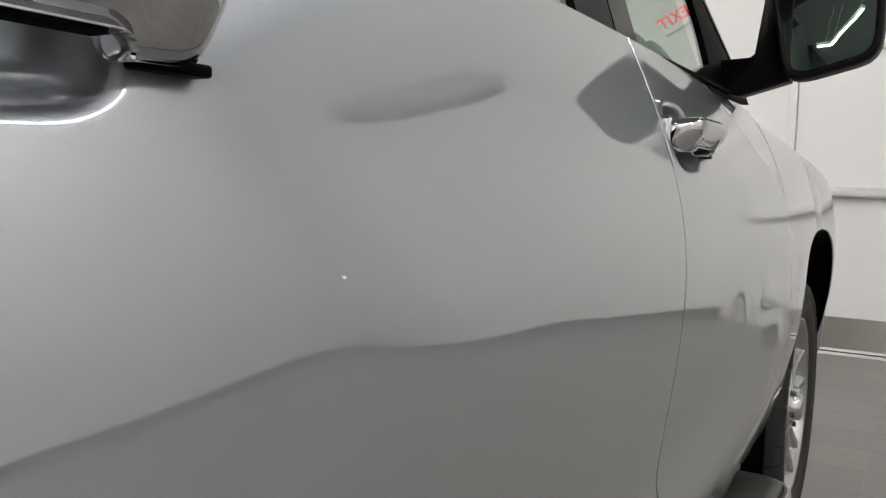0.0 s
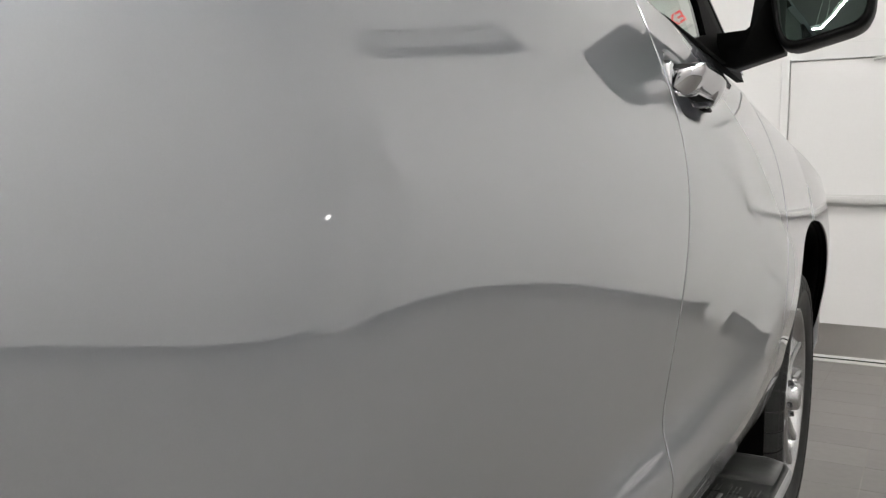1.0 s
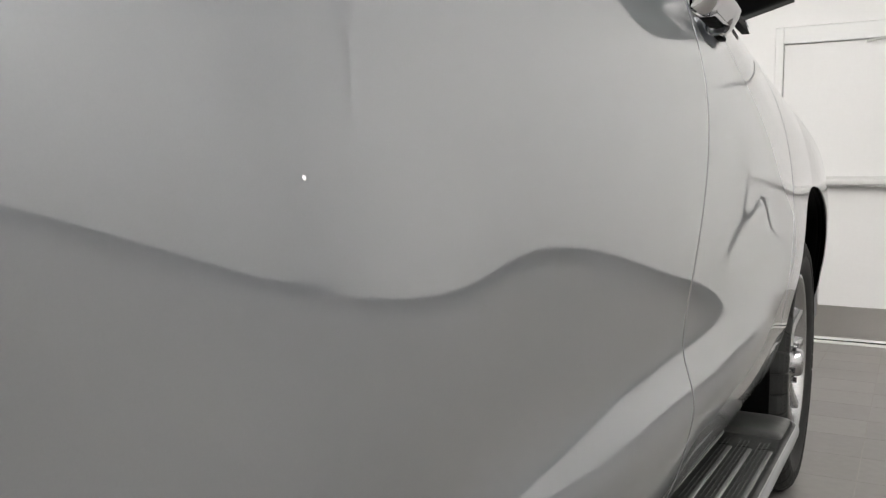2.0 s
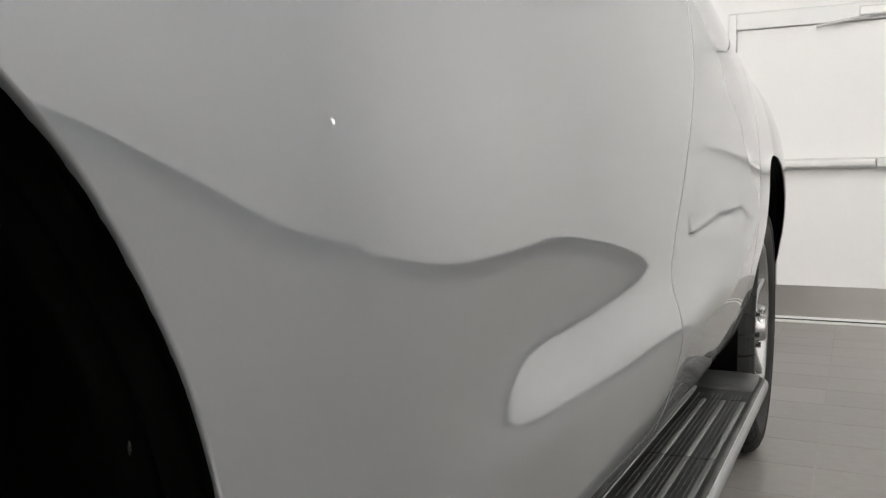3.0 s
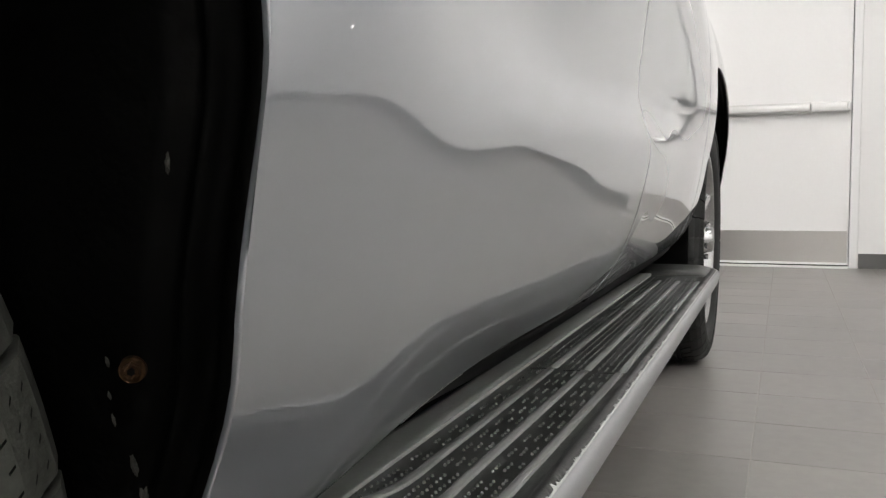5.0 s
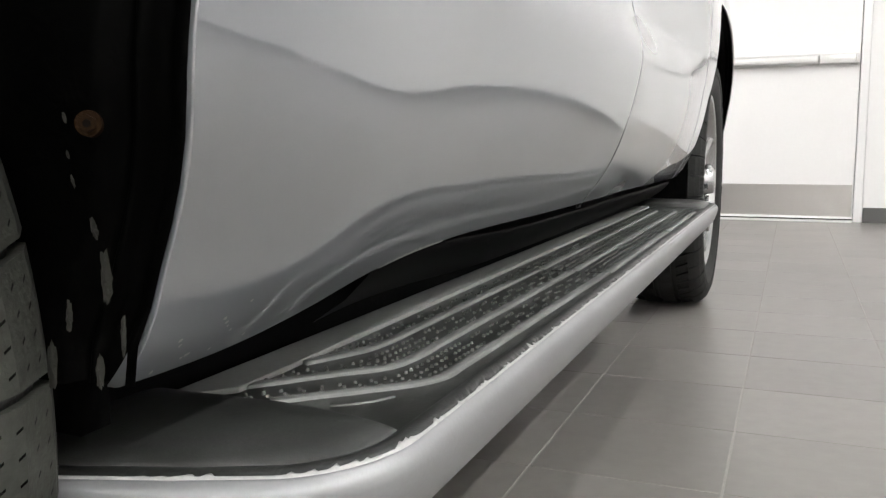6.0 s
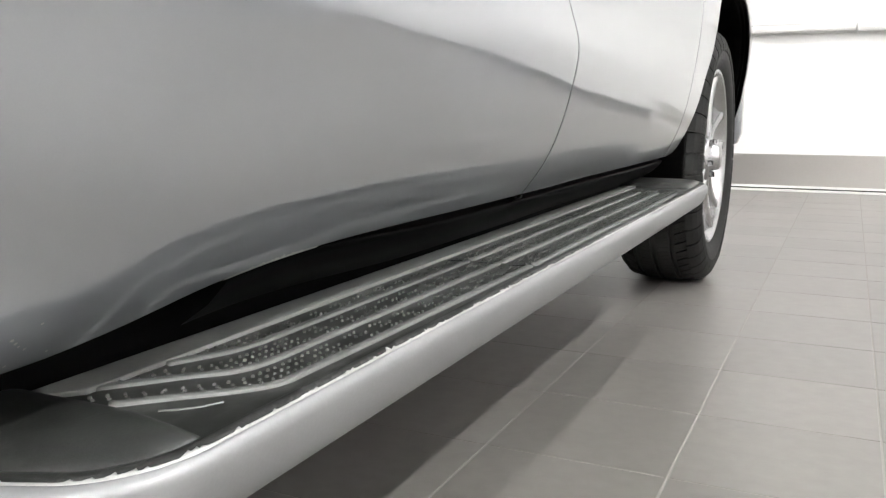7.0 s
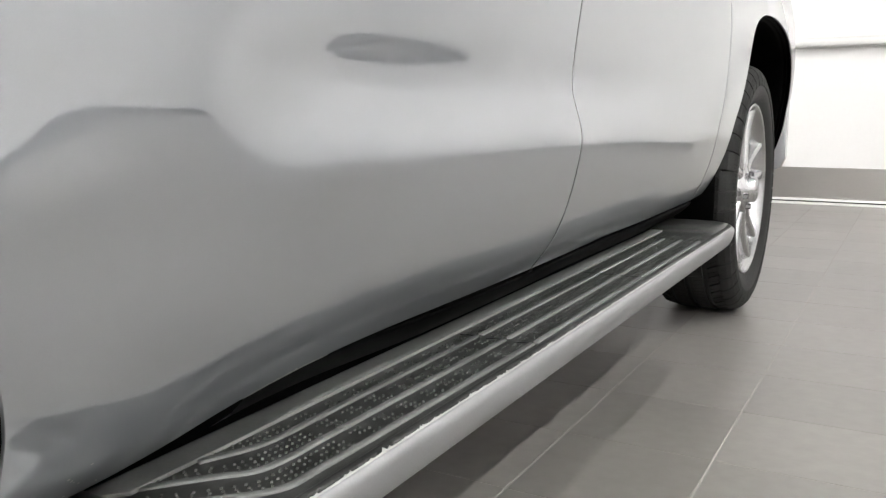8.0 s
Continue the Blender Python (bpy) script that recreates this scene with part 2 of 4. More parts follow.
def exit_door():
    door = empty("door_1", "white steel exit door with a panic bar and steel kick plate", "door", "", (0, Y1, 0))
    door["kind"] = "structure"
    fr = box(DX0 - 0.058, DX0 - 0.004, Y1 - 0.02, Y1 + 0.12, 0, DH + 0.115, 0.004)
    add_box(fr, DX1 + 0.004, DX1 + 0.058, Y1 - 0.02, Y1 + 0.12, 0, DH + 0.115, 0.004)
    add_box(fr, DX0 - 0.004, DX1 + 0.004, Y1 - 0.02, Y1 + 0.12, DH + 0.004, DH + 0.115, 0.004)

    def put(name, bm, mat, label="", smooth=False):
        bmesh.ops.translate(bm, vec=(0, -Y1, 0), verts=bm.verts)
        return part(name, bm, mat, door, label, smooth)

    put("door_frame", fr, TRIM, "white painted steel door frame")
    put("leaf", box(DX0, DX1, Y1 + 0.005, Y1 + 0.05, 0.02, DH, 0.003), DOOR_PAINT)
    put("kick_plate", box(DX0 + 0.02, DX1 - 0.008, Y1 + 0.001, Y1 + 0.004, 0.037, 0.252), STEEL, "brushed stainless steel kick plate")
    sill = box(DX0, DX1, Y1 - 0.055, Y1 + 0.03, 0.0, 0.012, 0.003)
    put("sill", sill, SILL, "aluminium door sill")
    put("door_sweep", box(DX0, DX1, Y1 - 0.010, Y1 + 0.004, 0.021, 0.036, 0.002), SILL, "aluminium door sweep")
    put("sill_gap", box(DX0, DX1, Y1 - 0.004, Y1 + 0.004, 0.0125, 0.0205), BLACK)
    # panic bar
    bar = box(DX0 + 0.10, 0.40, Y1 - 0.075, Y1 - 0.02, 1.062, 1.118, 0.012, 3)
    put("push_bar", bar, BAR_STEEL, "stainless panic bar", True)
    put("bar_housing", box(0.405, DX1 - 0.03, Y1 - 0.068, Y1 - 0.0, 1.058, 1.122, 0.008, 3), BAR_STEEL, "", True)
    put("bar_end_cap", box(DX1 - 0.03, DX1 - 0.012, Y1 - 0.06, Y1, 1.06, 1.12, 0.006, 2), BAR_STEEL)
    put("bar_rail", box(DX0 + 0.08, 0.405, Y1 - 0.022, Y1 + 0.004, 1.052, 1.128, 0.004), BAR_STEEL)
    put("bar_bracket", box(DX0 + 0.08, DX0 + 0.14, Y1 - 0.05, Y1, 1.13, 1.18, 0.004), TRIM)
    cl = box(0.28, 0.56, Y1 - 0.075, Y1 - 0.021, 2.055, 2.115, 0.008)
    put("door_closer", cl, BAR_STEEL, "grey door closer")
    put("closer_arm", rod((0.34, Y1 - 0.06, 2.05), (0.02, Y1 - 0.03, 2.015), 0.010), BAR_STEEL)


exit_door()


def tube_lamp(x, y, length, turned=0, half=0.011):
    lamp = empty("linear_lamp", "slim white linear led lamp hung from the ceiling", "hanging lamp", "linear lamps under the ceiling", (x, y, LAMP_Z))
    lamp.matrix_basis = pose(x, y, LAMP_Z, 0, 0, turned)
    hy = length / 2
    part("housing", box(-0.035, 0.035, -hy, hy, 0.0, 0.06, 0.004), TRIM, lamp)
    part("tube", box(-half, half, -hy + 0.01, hy - 0.01, -0.018, -0.002, 0.004), LED, lamp, "glowing white diffuser")
    for d in (-0.8, 0.8):
        part("hanger", rod((0, hy * d, 0.06), (0, hy * d, H - LAMP_Z), 0.003, 6), BAR_STEEL, lamp)


for lx in (-2.9, 2.95):
    for ly in (-3.2, -0.5, 2.2):
        tube_lamp(lx, ly, 2.4)
# four more lamps, added only to brighten the room from out of view
tube_lamp(-2.9, 4.3, 1.2)
tube_lamp(1.3, 2.8, 2.4)
tube_lamp(0.75, -4.35, 2.4, 90)
tube_lamp(1.95, -3.1, 2.4)
tube_lamp(-2.23, -2.07, 1.30, 79, 0.007)
tube_lamp(-1.20, -1.72, 1.26, -40.5, 0.007)


def exit_sign(x, z):
    sign = empty("exit_sign", "white exit sign with red letters on the wall", "exit sign", "", (x, Y1, z))
    part("sign_body", box(-0.145, 0.145, -0.05, 0.0, -0.085, 0.085, 0.006), SIGN_WHITE, sign)
    cu = bpy.data.curves.new("letters", "FONT")
    cu.body = "EXIT"
    cu.size, cu.extrude, cu.align_x, cu.align_y, cu.offset = 0.128, 0.002, "CENTER", "CENTER", 0.003
    cu.space_character = 1.06
    cu.materials.append(RED)
    ob = new("letters", cu)
    ob.parent = sign
    ob.matrix_basis = pose(0, -0.052, 0.0, 90, 0, 0)
    tagged(ob, "red letters reading EXIT")


exit_sign(0.535, 2.88)


def wall_unit(x0, x1, z0, z1):
    u = empty("wall_air_unit", "long grey louvred air unit high on the white wall", "air unit", "", ((x0 + x1) / 2, Y1, (z0 + z1) / 2))
    hx, hz = (x1 - x0) / 2, (z1 - z0) / 2
    part("casing", box(-hx, hx, -0.24, 0, -hz, hz, 0.012), BASEBOARD, u)
    for k in range(5):
        zz = -hz + 0.05 + k * (2 * hz - 0.1) / 4
        part("louvre", box(-hx + 0.04, hx - 0.04, -0.255, -0.238, zz - 0.012, zz + 0.012, 0.003), BAR_STEEL, u)


wall_unit(1.72, 2.85, 3.50, 3.76)


def lit_switch(y, z):
    """A small square wall switch with a glowing face, on the east wall."""
    sw = empty("wall_switch", "small lit white switch on the white wall", "light switch", "", (X1, y, z))
    part("switch_plate", box(-0.010, 0.0, -0.045, 0.045, -0.06, 0.06, 0.003), SIGN_WHITE, sw)
    part("switch_face", box(-0.014, -0.009, -0.025, 0.025, -0.025, 0.025, 0.002), SWITCH, sw, "glowing white switch face")


lit_switch(6.50, 1.25)

# ---- car: body surface ----
CAR = empty("car", "silver sport utility vehicle with chrome handles and running boards", "car")
BELT = 1.285
LEVELS = [0.36, 0.42, 0.455, 0.49, 0.535, 0.58, 0.62, 0.655, 0.69, 0.72, 0.76, 0.82, 0.90, 0.98, 1.06, 1.13, 1.20, 1.285, 1.31]
# cross sections of the flank: how far out it is at each level, from the rear arch to the front fender
QUARTER = spline(LEVELS, [-0.04392, -0.00320, 0.02289, 0.03844, 0.05752, 0.06774, 0.07461, 0.07811, 0.07768, 0.07797, 0.08083, 0.08861, 0.10142, 0.10619, 0.09696, 0.07318, 0.04880, 0.01091, -0.00119])
ARCH = spline(LEVELS, [-0.04926, -0.00509, 0.02238, 0.03844, 0.05886, 0.07107, 0.07756, 0.07955, 0.07855, 0.07905, 0.08300, 0.09162, 0.10256, 0.10611, 0.09670, 0.07656, 0.05113, 0.01220, -0.00066])
ARCH_LIP = spline(LEVELS, [-0.05178, -0.00715, 0.02295, 0.03807, 0.05924, 0.07024, 0.07678, 0.08368, 0.08711, 0.08938, 0.09322, 0.09682, 0.09930, 0.09768, 0.09012, 0.07574, 0.05121, 0.01062, -0.00244])
DOOR_REAR = spline(LEVELS, [-0.05477, -0.00949, 0.02316, 0.04206, 0.06096, 0.07042, 0.07708, 0.08398, 0.08875, 0.09065, 0.09312, 0.09598, 0.09616, 0.09386, 0.08798, 0.07406, 0.04936, 0.00908, -0.00391])
DOOR_BEND = spline(LEVELS, [-0.05651, -0.01084, 0.01584, 0.03661, 0.05581, 0.06632, 0.07507, 0.08065, 0.07882, 0.07914, 0.08328, 0.08890, 0.09132, 0.09207, 0.08592, 0.07031, 0.04677, 0.00750, -0.00518])
REAR_DOOR = spline(LEVELS, [-0.05741, -0.01318, 0.00853, 0.02941, 0.05087, 0.06303, 0.07319, 0.08036, 0.07257, 0.06781, 0.07237, 0.08075, 0.08859, 0.09239, 0.08476, 0.06863, 0.04445, 0.00601, -0.00644])
REAR_MIDDLE = spline(LEVELS, [-0.05690, -0.01789, 0.00304, 0.02581, 0.05019, 0.06405, 0.07339, 0.07884, 0.07035, 0.06497, 0.06950, 0.07818, 0.08796, 0.09304, 0.08642, 0.06916, 0.04375, 0.00481, -0.00767])
MIDDLE = spline(LEVELS, [-0.05645, -0.02053, 0.00201, 0.02640, 0.05219, 0.06854, 0.07714, 0.08152, 0.07319, 0.06638, 0.07019, 0.07893, 0.08868, 0.09351, 0.08674, 0.06968, 0.04404, 0.00459, -0.00811])
DOOR_EDGE = spline(LEVELS, [-0.05935, -0.02207, 0.00255, 0.02815, 0.05352, 0.06971, 0.07927, 0.08339, 0.07659, 0.06844, 0.07007, 0.07826, 0.08831, 0.09295, 0.08617, 0.06882, 0.04347, 0.00484, -0.00766])
PILLAR = spline(LEVELS, [-0.06324, -0.02336, 0.00184, 0.02889, 0.05277, 0.06805, 0.07766, 0.08180, 0.07452, 0.06682, 0.06783, 0.07592, 0.08603, 0.09054, 0.08436, 0.06736, 0.04201, 0.00398, -0.00827])
FRONT_EDGE = spline(LEVELS, [-0.06539, -0.02482, 0.00015, 0.02604, 0.04803, 0.06362, 0.07319, 0.07717, 0.06996, 0.06381, 0.06492, 0.07268, 0.08358, 0.08863, 0.08266, 0.06601, 0.04047, 0.00108, -0.01165])
FRONT_DOOR = spline(LEVELS, [-0.06661, -0.02872, -0.00406, 0.02216, 0.04477, 0.06045, 0.06922, 0.07302, 0.06822, 0.06336, 0.06345, 0.06972, 0.08036, 0.08589, 0.08003, 0.06398, 0.03765, -0.00422, -0.01786])
FRONT_MIDDLE = spline(LEVELS, [-0.06873, -0.03075, -0.00485, 0.02071, 0.04237, 0.05700, 0.06532, 0.06895, 0.06622, 0.06290, 0.06302, 0.06820, 0.07729, 0.08175, 0.07594, 0.05905, 0.03152, -0.01284, -0.02751])
HINGE = spline(LEVELS, [-0.07123, -0.03233, -0.00403, 0.02064, 0.04068, 0.05426, 0.06283, 0.06651, 0.06575, 0.06401, 0.06411, 0.06842, 0.07601, 0.07843, 0.07033, 0.05246, 0.02425, -0.02241, -0.03828])
DOOR_FRONT = spline(LEVELS, [-0.07490, -0.03556, -0.00651, 0.01646, 0.03579, 0.04928, 0.05806, 0.06257, 0.06445, 0.06547, 0.06712, 0.07048, 0.07445, 0.07245, 0.06114, 0.04238, 0.01407, -0.03447, -0.05163])
FENDER = spline(LEVELS, [-0.07958, -0.03975, -0.00984, 0.01099, 0.02848, 0.04100, 0.04914, 0.05457, 0.06047, 0.06469, 0.06878, 0.07216, 0.07131, 0.06432, 0.05120, 0.03256, 0.00430, -0.04608, -0.06446])
NOSE_SIDE = spline(LEVELS, [-0.10400, -0.06403, -0.03405, -0.01308, 0.00387, 0.01651, 0.02488, 0.02985, 0.03623, 0.04052, 0.04451, 0.04788, 0.04766, 0.04064, 0.02716, 0.00855, -0.01972, -0.07034, -0.08889])
STATIONS = [-0.3, 0.15, 0.27, 0.36, 0.45, 0.55, 0.67, 0.8, 0.95, 1.1, 1.25, 1.4, 1.575, 1.75, 1.97, 2.2, 2.9]
CUTS = [QUARTER, ARCH, ARCH_LIP, DOOR_REAR, DOOR_BEND, REAR_DOOR, REAR_MIDDLE, MIDDLE, DOOR_EDGE, PILLAR, FRONT_EDGE, FRONT_DOOR, FRONT_MIDDLE, HINGE, DOOR_FRONT, FENDER, NOSE_SIDE]
SHARES = [spline(STATIONS, [1.0 if a == b else 0.0 for b in range(17)]) for a in range(17)]


def body_x(y, z):
    """How far out the car's flank is at a place along it and a height."""
    return sum(share(y) * cut(z) for share, cut in zip(SHARES, CUTS))


def side_x(y, z):
    """The same with the finger bowls of the handles pressed in, and the nose drawn in."""
    x = body_x(y, z)
    for yc in (0.230, 1.194):
        q = (np.abs((y - yc) / 0.072) ** 3.0 + np.abs((z - 1.166) / 0.0475) ** 3.0) ** (1 / 1.3)
        x = x - 0.014 * ease(0.0, 0.75, 1 - q) - 0.010 * ease(0.1, 1.0, 1 - q)
    return x - 0.035 * np.maximum(0, y - 2.95) ** 2 - 0.012 * np.maximum(0, 0.2 - y) ** 2


REAR_ARCH = [(-0.17, 0.965), (-0.1, 0.953), (-0.04, 0.936), (0.02, 0.914), (0.070, 0.891), (0.103, 0.871), (0.1255, 0.856), (0.1520, 0.833), (0.1760, 0.803), (0.1900, 0.781), (0.2012, 0.760), (0.2110, 0.737), (0.2165, 0.722), (0.2207, 0.705), (0.2258, 0.679), (0.2284, 0.655), (0.2282, 0.620), (0.2268, 0.590), (0.2283, 0.565), (0.2325, 0.546), (0.2380, 0.526), (0.2436, 0.503), (0.2450, 0.486), (0.2454, 0.472), (0.2457, 0.460), (0.2459, 0.450), (0.2461, 0.437)]
FRONT_ARCH = [(2.28, 0.452), (2.335, 0.52), (2.385, 0.60), (2.42, 0.70), (2.445, 0.79), (2.49, 0.855), (2.56, 0.905), (2.68, 0.945), (2.84, 0.970), (3.01, 0.978), (3.18, 0.970), (3.34, 0.945), (3.46, 0.905), (3.53, 0.855), (3.57, 0.79), (3.60, 0.70), (3.63, 0.60), (3.65, 0.45)]


def resample(pts, n):
    p = np.array(pts, float)
    d = np.concatenate([[0], np.cumsum(np.hypot(*np.diff(p, axis=0).T))])
    f, g = spline(d, p[:, 0]), spline(d, p[:, 1])
    t = np.linspace(0, d[-1], n)
    return list(zip(f(t), g(t)))


def flank(name, low, high, rows, label, hem_low=0.008):
    """A body panel: columns of the flank between a lower and an upper edge (lists of y, z), with hems turned in all round."""
    pts = []
    n = len(low)
    for i in range(n):
        (ya, za), (yb, zb) = low[i], high[i]
        s = np.concatenate([[0.0, 0.0012, 0.0035], np.linspace(0.009, 1, rows - 3)])
        ys, zs = ya + (yb - ya) * s, za + (zb - za) * s
        xs = side_x(ys, zs)
        col = [(xs[0] - hem_low, ya, za - 0.0012), (xs[0] - 0.004, ya, za - 0.0012), (xs[0] - 0.0016, ya, za - 0.0008)]
        col += list(zip(xs, ys, zs))
        col += [(xs[-1] - 0.004, yb, zb + 0.001), (xs[-1] - 0.02, yb, zb + 0.001)]
        pts.append(col)

    def hem(col, dy):
        a = [(x - 0.0012, y + dy * 0.0010, z) for x, y, z in col]
        b = [(x - 0.0045, y + dy * 0.0014, z) for x, y, z in col]
        c = [(x - 0.008, y + dy * 0.0012, z) for x, y, z in col]
        return [a, b, c]

    first, last = hem(pts[0], -1), hem(pts[-1], 1)
    bm = grid_mesh(first[::-1] + pts + last)
    return part(name, bm, PAINT, CAR, label)


def low_edge(y):
    return float(spline([0.235, 0.26, 0.29, 0.33, 0.36, 0.40, 0.44, 0.49, 0.54, 0.61, 0.80, 1.05, 1.7, 2.1, 2.3], [0.4365, 0.4355, 0.4350, 0.4365, 0.4400, 0.4460, 0.4520, 0.4565, 0.4592, 0.4605, 0.4595, 0.4575, 0.4540, 0.4510, 0.4500])(y))


# rear door: along the wheel arch and then along its lower edge
arch_part = resample([p for p in REAR_ARCH if p[0] > 0.02], 90)
rear_low = arch_part + [(y, low_edge(y)) for y in np.linspace(0.2470, 1.1075, 200)]
arch_top = [0.035 + (y - arch_part[0][0]) * 0.98 for y, z in arch_part if z > 0.70]
# columns above the straight end of the arch fan out a little, so that none is a sliver
arch_top += list(np.linspace(arch_top[-1] + 0.0012, 0.300, len(arch_part) - len(arch_top)))
top_y = arch_top + list(np.linspace(0.3035, 1.0975, 200))
rear_door = flank("rear_door", rear_low, [(y, BELT) for y in top_y], 190, "silver painted rear door panel")
front_low = [(y, low_edge(y)) for y in np.linspace(1.1130, 2.162, 240)]
front_top = [(y, BELT) for y in np.linspace(1.1030, 2.150, 240)]
front_door = flank("front_door", front_low, front_top, 190, "silver painted front door panel")
fen_low = [(y, low_edge(y)) for y in np.linspace(2.166, 2.278, 12)] + resample(FRONT_ARCH, 90)
fy = np.linspace(2.1545, 3.66, len(fen_low))
flank("front_fender", fen_low, [(y, 1.262 - 0.075 * max(0, y - 2.2) ** 1.3) for y in fy], 70, "silver painted front fender")
q_low = [(y, 0.46) for y in np.linspace(-1.25, -0.635, 12)] + [(-0.34 - y, z) for y, z in resample(REAR_ARCH, 40)[::-1]] + [p for p in resample(REAR_ARCH, 60) if p[0] < 0.025]
flank("rear_quarter_panel", q_low, [(y, BELT) for y in np.linspace(-1.25, 0.0305, len(q_low))], 50, "silver painted rear quarter panel")


def seal(name, line, width):
    """A black strip that fills the joint between two panels, standing in for its shade."""
    rows = []
    for y, z in line:
        rows.append([(float(side_x(y + w, z)) - 0.0004 - d, y + w, z) for w, d in ((-width / 2 - 0.001, 0.004), (-width / 2, 0.0008), (-width / 2 + 0.0006, 0), (width / 2 - 0.0006, 0), (width / 2, 0.0008), (width / 2 + 0.001, 0.004))])
    return part(name, grid_mesh(rows), GLOSS_BLACK, CAR, "black strip for the shade in the door gap")


seal("gap_shade_strip", [(1.11025 + (1.10025 - 1.11025) * t, 0.452 + (BELT - 0.452) * t) for t in np.linspace(0, 1, 160)], 0.0042)
seal("gap_shade_strip", [(2.164 + (2.15225 - 2.164) * t, 0.449 + (1.262 - 0.449) * t) for t in np.linspace(0, 1, 120)], 0.0042)


def sheet(name, pts, mat, label="", parent=CAR):
    return part(name, grid_mesh(pts), mat, parent, label)


# dark inner body behind the panel gaps
inner = []
for y in np.linspace(-0.9, 2.6, 60):
    inner.append([(float(side_x(y, z)) - 0.034, y, z) for z in np.linspace(1.0 if (y < 0.30 or y > 2.3) else 0.47, 1.28, 20)])
sheet("inner_body", inner, GLOSS_BLACK)


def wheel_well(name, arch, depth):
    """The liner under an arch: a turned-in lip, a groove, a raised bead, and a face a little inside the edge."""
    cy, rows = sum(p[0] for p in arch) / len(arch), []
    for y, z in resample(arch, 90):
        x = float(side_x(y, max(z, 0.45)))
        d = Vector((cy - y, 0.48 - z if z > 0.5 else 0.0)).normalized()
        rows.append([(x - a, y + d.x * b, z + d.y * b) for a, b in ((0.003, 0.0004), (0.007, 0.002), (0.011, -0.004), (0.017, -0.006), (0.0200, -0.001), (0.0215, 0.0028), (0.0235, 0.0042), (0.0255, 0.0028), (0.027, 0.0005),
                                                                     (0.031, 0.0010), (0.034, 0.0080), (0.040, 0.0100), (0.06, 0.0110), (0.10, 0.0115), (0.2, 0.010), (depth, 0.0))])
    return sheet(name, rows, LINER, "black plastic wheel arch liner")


REAR_FULL = [(-0.34 - y, z) for y, z in REAR_ARCH[::-1]] + REAR_ARCH[1:]
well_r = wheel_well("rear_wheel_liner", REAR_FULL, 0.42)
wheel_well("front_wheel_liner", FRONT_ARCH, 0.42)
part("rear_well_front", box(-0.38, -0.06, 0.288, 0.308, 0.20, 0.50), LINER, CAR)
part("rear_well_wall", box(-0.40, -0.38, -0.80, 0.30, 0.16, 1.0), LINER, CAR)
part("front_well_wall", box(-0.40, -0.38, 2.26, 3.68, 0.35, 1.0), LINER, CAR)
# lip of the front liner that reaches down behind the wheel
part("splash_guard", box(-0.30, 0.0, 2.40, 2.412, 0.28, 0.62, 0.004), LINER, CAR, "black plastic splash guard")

# rusty bolt and stains in the rear wheel arch
MUD = material("dried_mud", (0.014, 0.0135, 0.0100), 0.9, 0, 0, 0.4, 60, 300, 0.6, 200)


def liner_y(x, z):
    """Where the liner's face is, a little inside the arch edge."""
    return float(np.interp(z, [0.437, 0.46, 0.486, 0.503, 0.526, 0.546, 0.565, 0.62, 0.655, 0.679, 0.705, 0.722], [0.2440, 0.2450, 0.2462, 0.2440, 0.2380, 0.2325, 0.2283, 0.2270, 0.2272, 0.2250, 0.2207, 0.2165])) - 0.0105


def arch_bolt(x, z):
    y = liner_y(x, z)
    d = Vector((0.55, -0.83, 0))
    p = Vector((x, y, z))
    b = part("arch_bolt", rod(p - d * 0.004, p + d * 0.004, 0.0054, 20, 0.0048), RUST, well_r, "rusty bolt with a flat washer", False)
    part("bolt_head", rod(p, p + d * 0.0062, 0.0036, 6, 0.0032), RUST, b, "", False)
    part("bolt_socket", rod(p, p + d * 0.0065, 0.0016, 6), LINER, b, "", False)


def mud_streak(x, z, w, h, seed):
    """A ragged streak of dried mud on the liner."""
    rnd = random.Random(seed)
    bm = bmesh.new()
    ring = []
    for k in range(26):
        a = 2 * math.pi * k / 26
        r = rnd.uniform(0.78, 1.08)
        xx, zz = x + w * r * math.cos(a) + 0.25 * h * r * math.sin(a) * rnd.uniform(-0.1, 0.2), z + h * r * math.sin(a)
        ring.append(bm.verts.new((xx, liner_y(xx, zz) - 0.0025, zz)))
    top = bm.verts.new((x, liner_y(x, z) - 0.0035, z))
    for k in range(26):
        bm.faces.new((ring[k], ring[(k + 1) % 26], top))
    part("mud_streak", bm, MUD, well_r, "streak of dried mud", False)


for n, (x, z, w, h) in enumerate(((0.0165, 0.485, 0.0032, 0.012), (0.014, 0.505, 0.002, 0.005), (0.0245, 0.462, 0.0016, 0.009), (0.012, 0.446, 0.0025, 0.008), (-0.014, 0.447, 0.003, 0.011), (-0.004, 0.468, 0.002, 0.007), (0.0094, 0.5237, 0.0009, 0.0028), (0.0137, 0.5478, 0.0011, 0.0022), (0.0105, 0.534, 0.0008, 0.002), (0.0505, 0.775, 0.0012, 0.003), (0.056, 0.738, 0.0009, 0.0028), (0.049, 0.62, 0.0012, 0.004))):
    mud_streak(x, z, w, h, n + 30)

arch_bolt(0.0233, 0.5455)
arch_bolt(0.0487, 0.6996)


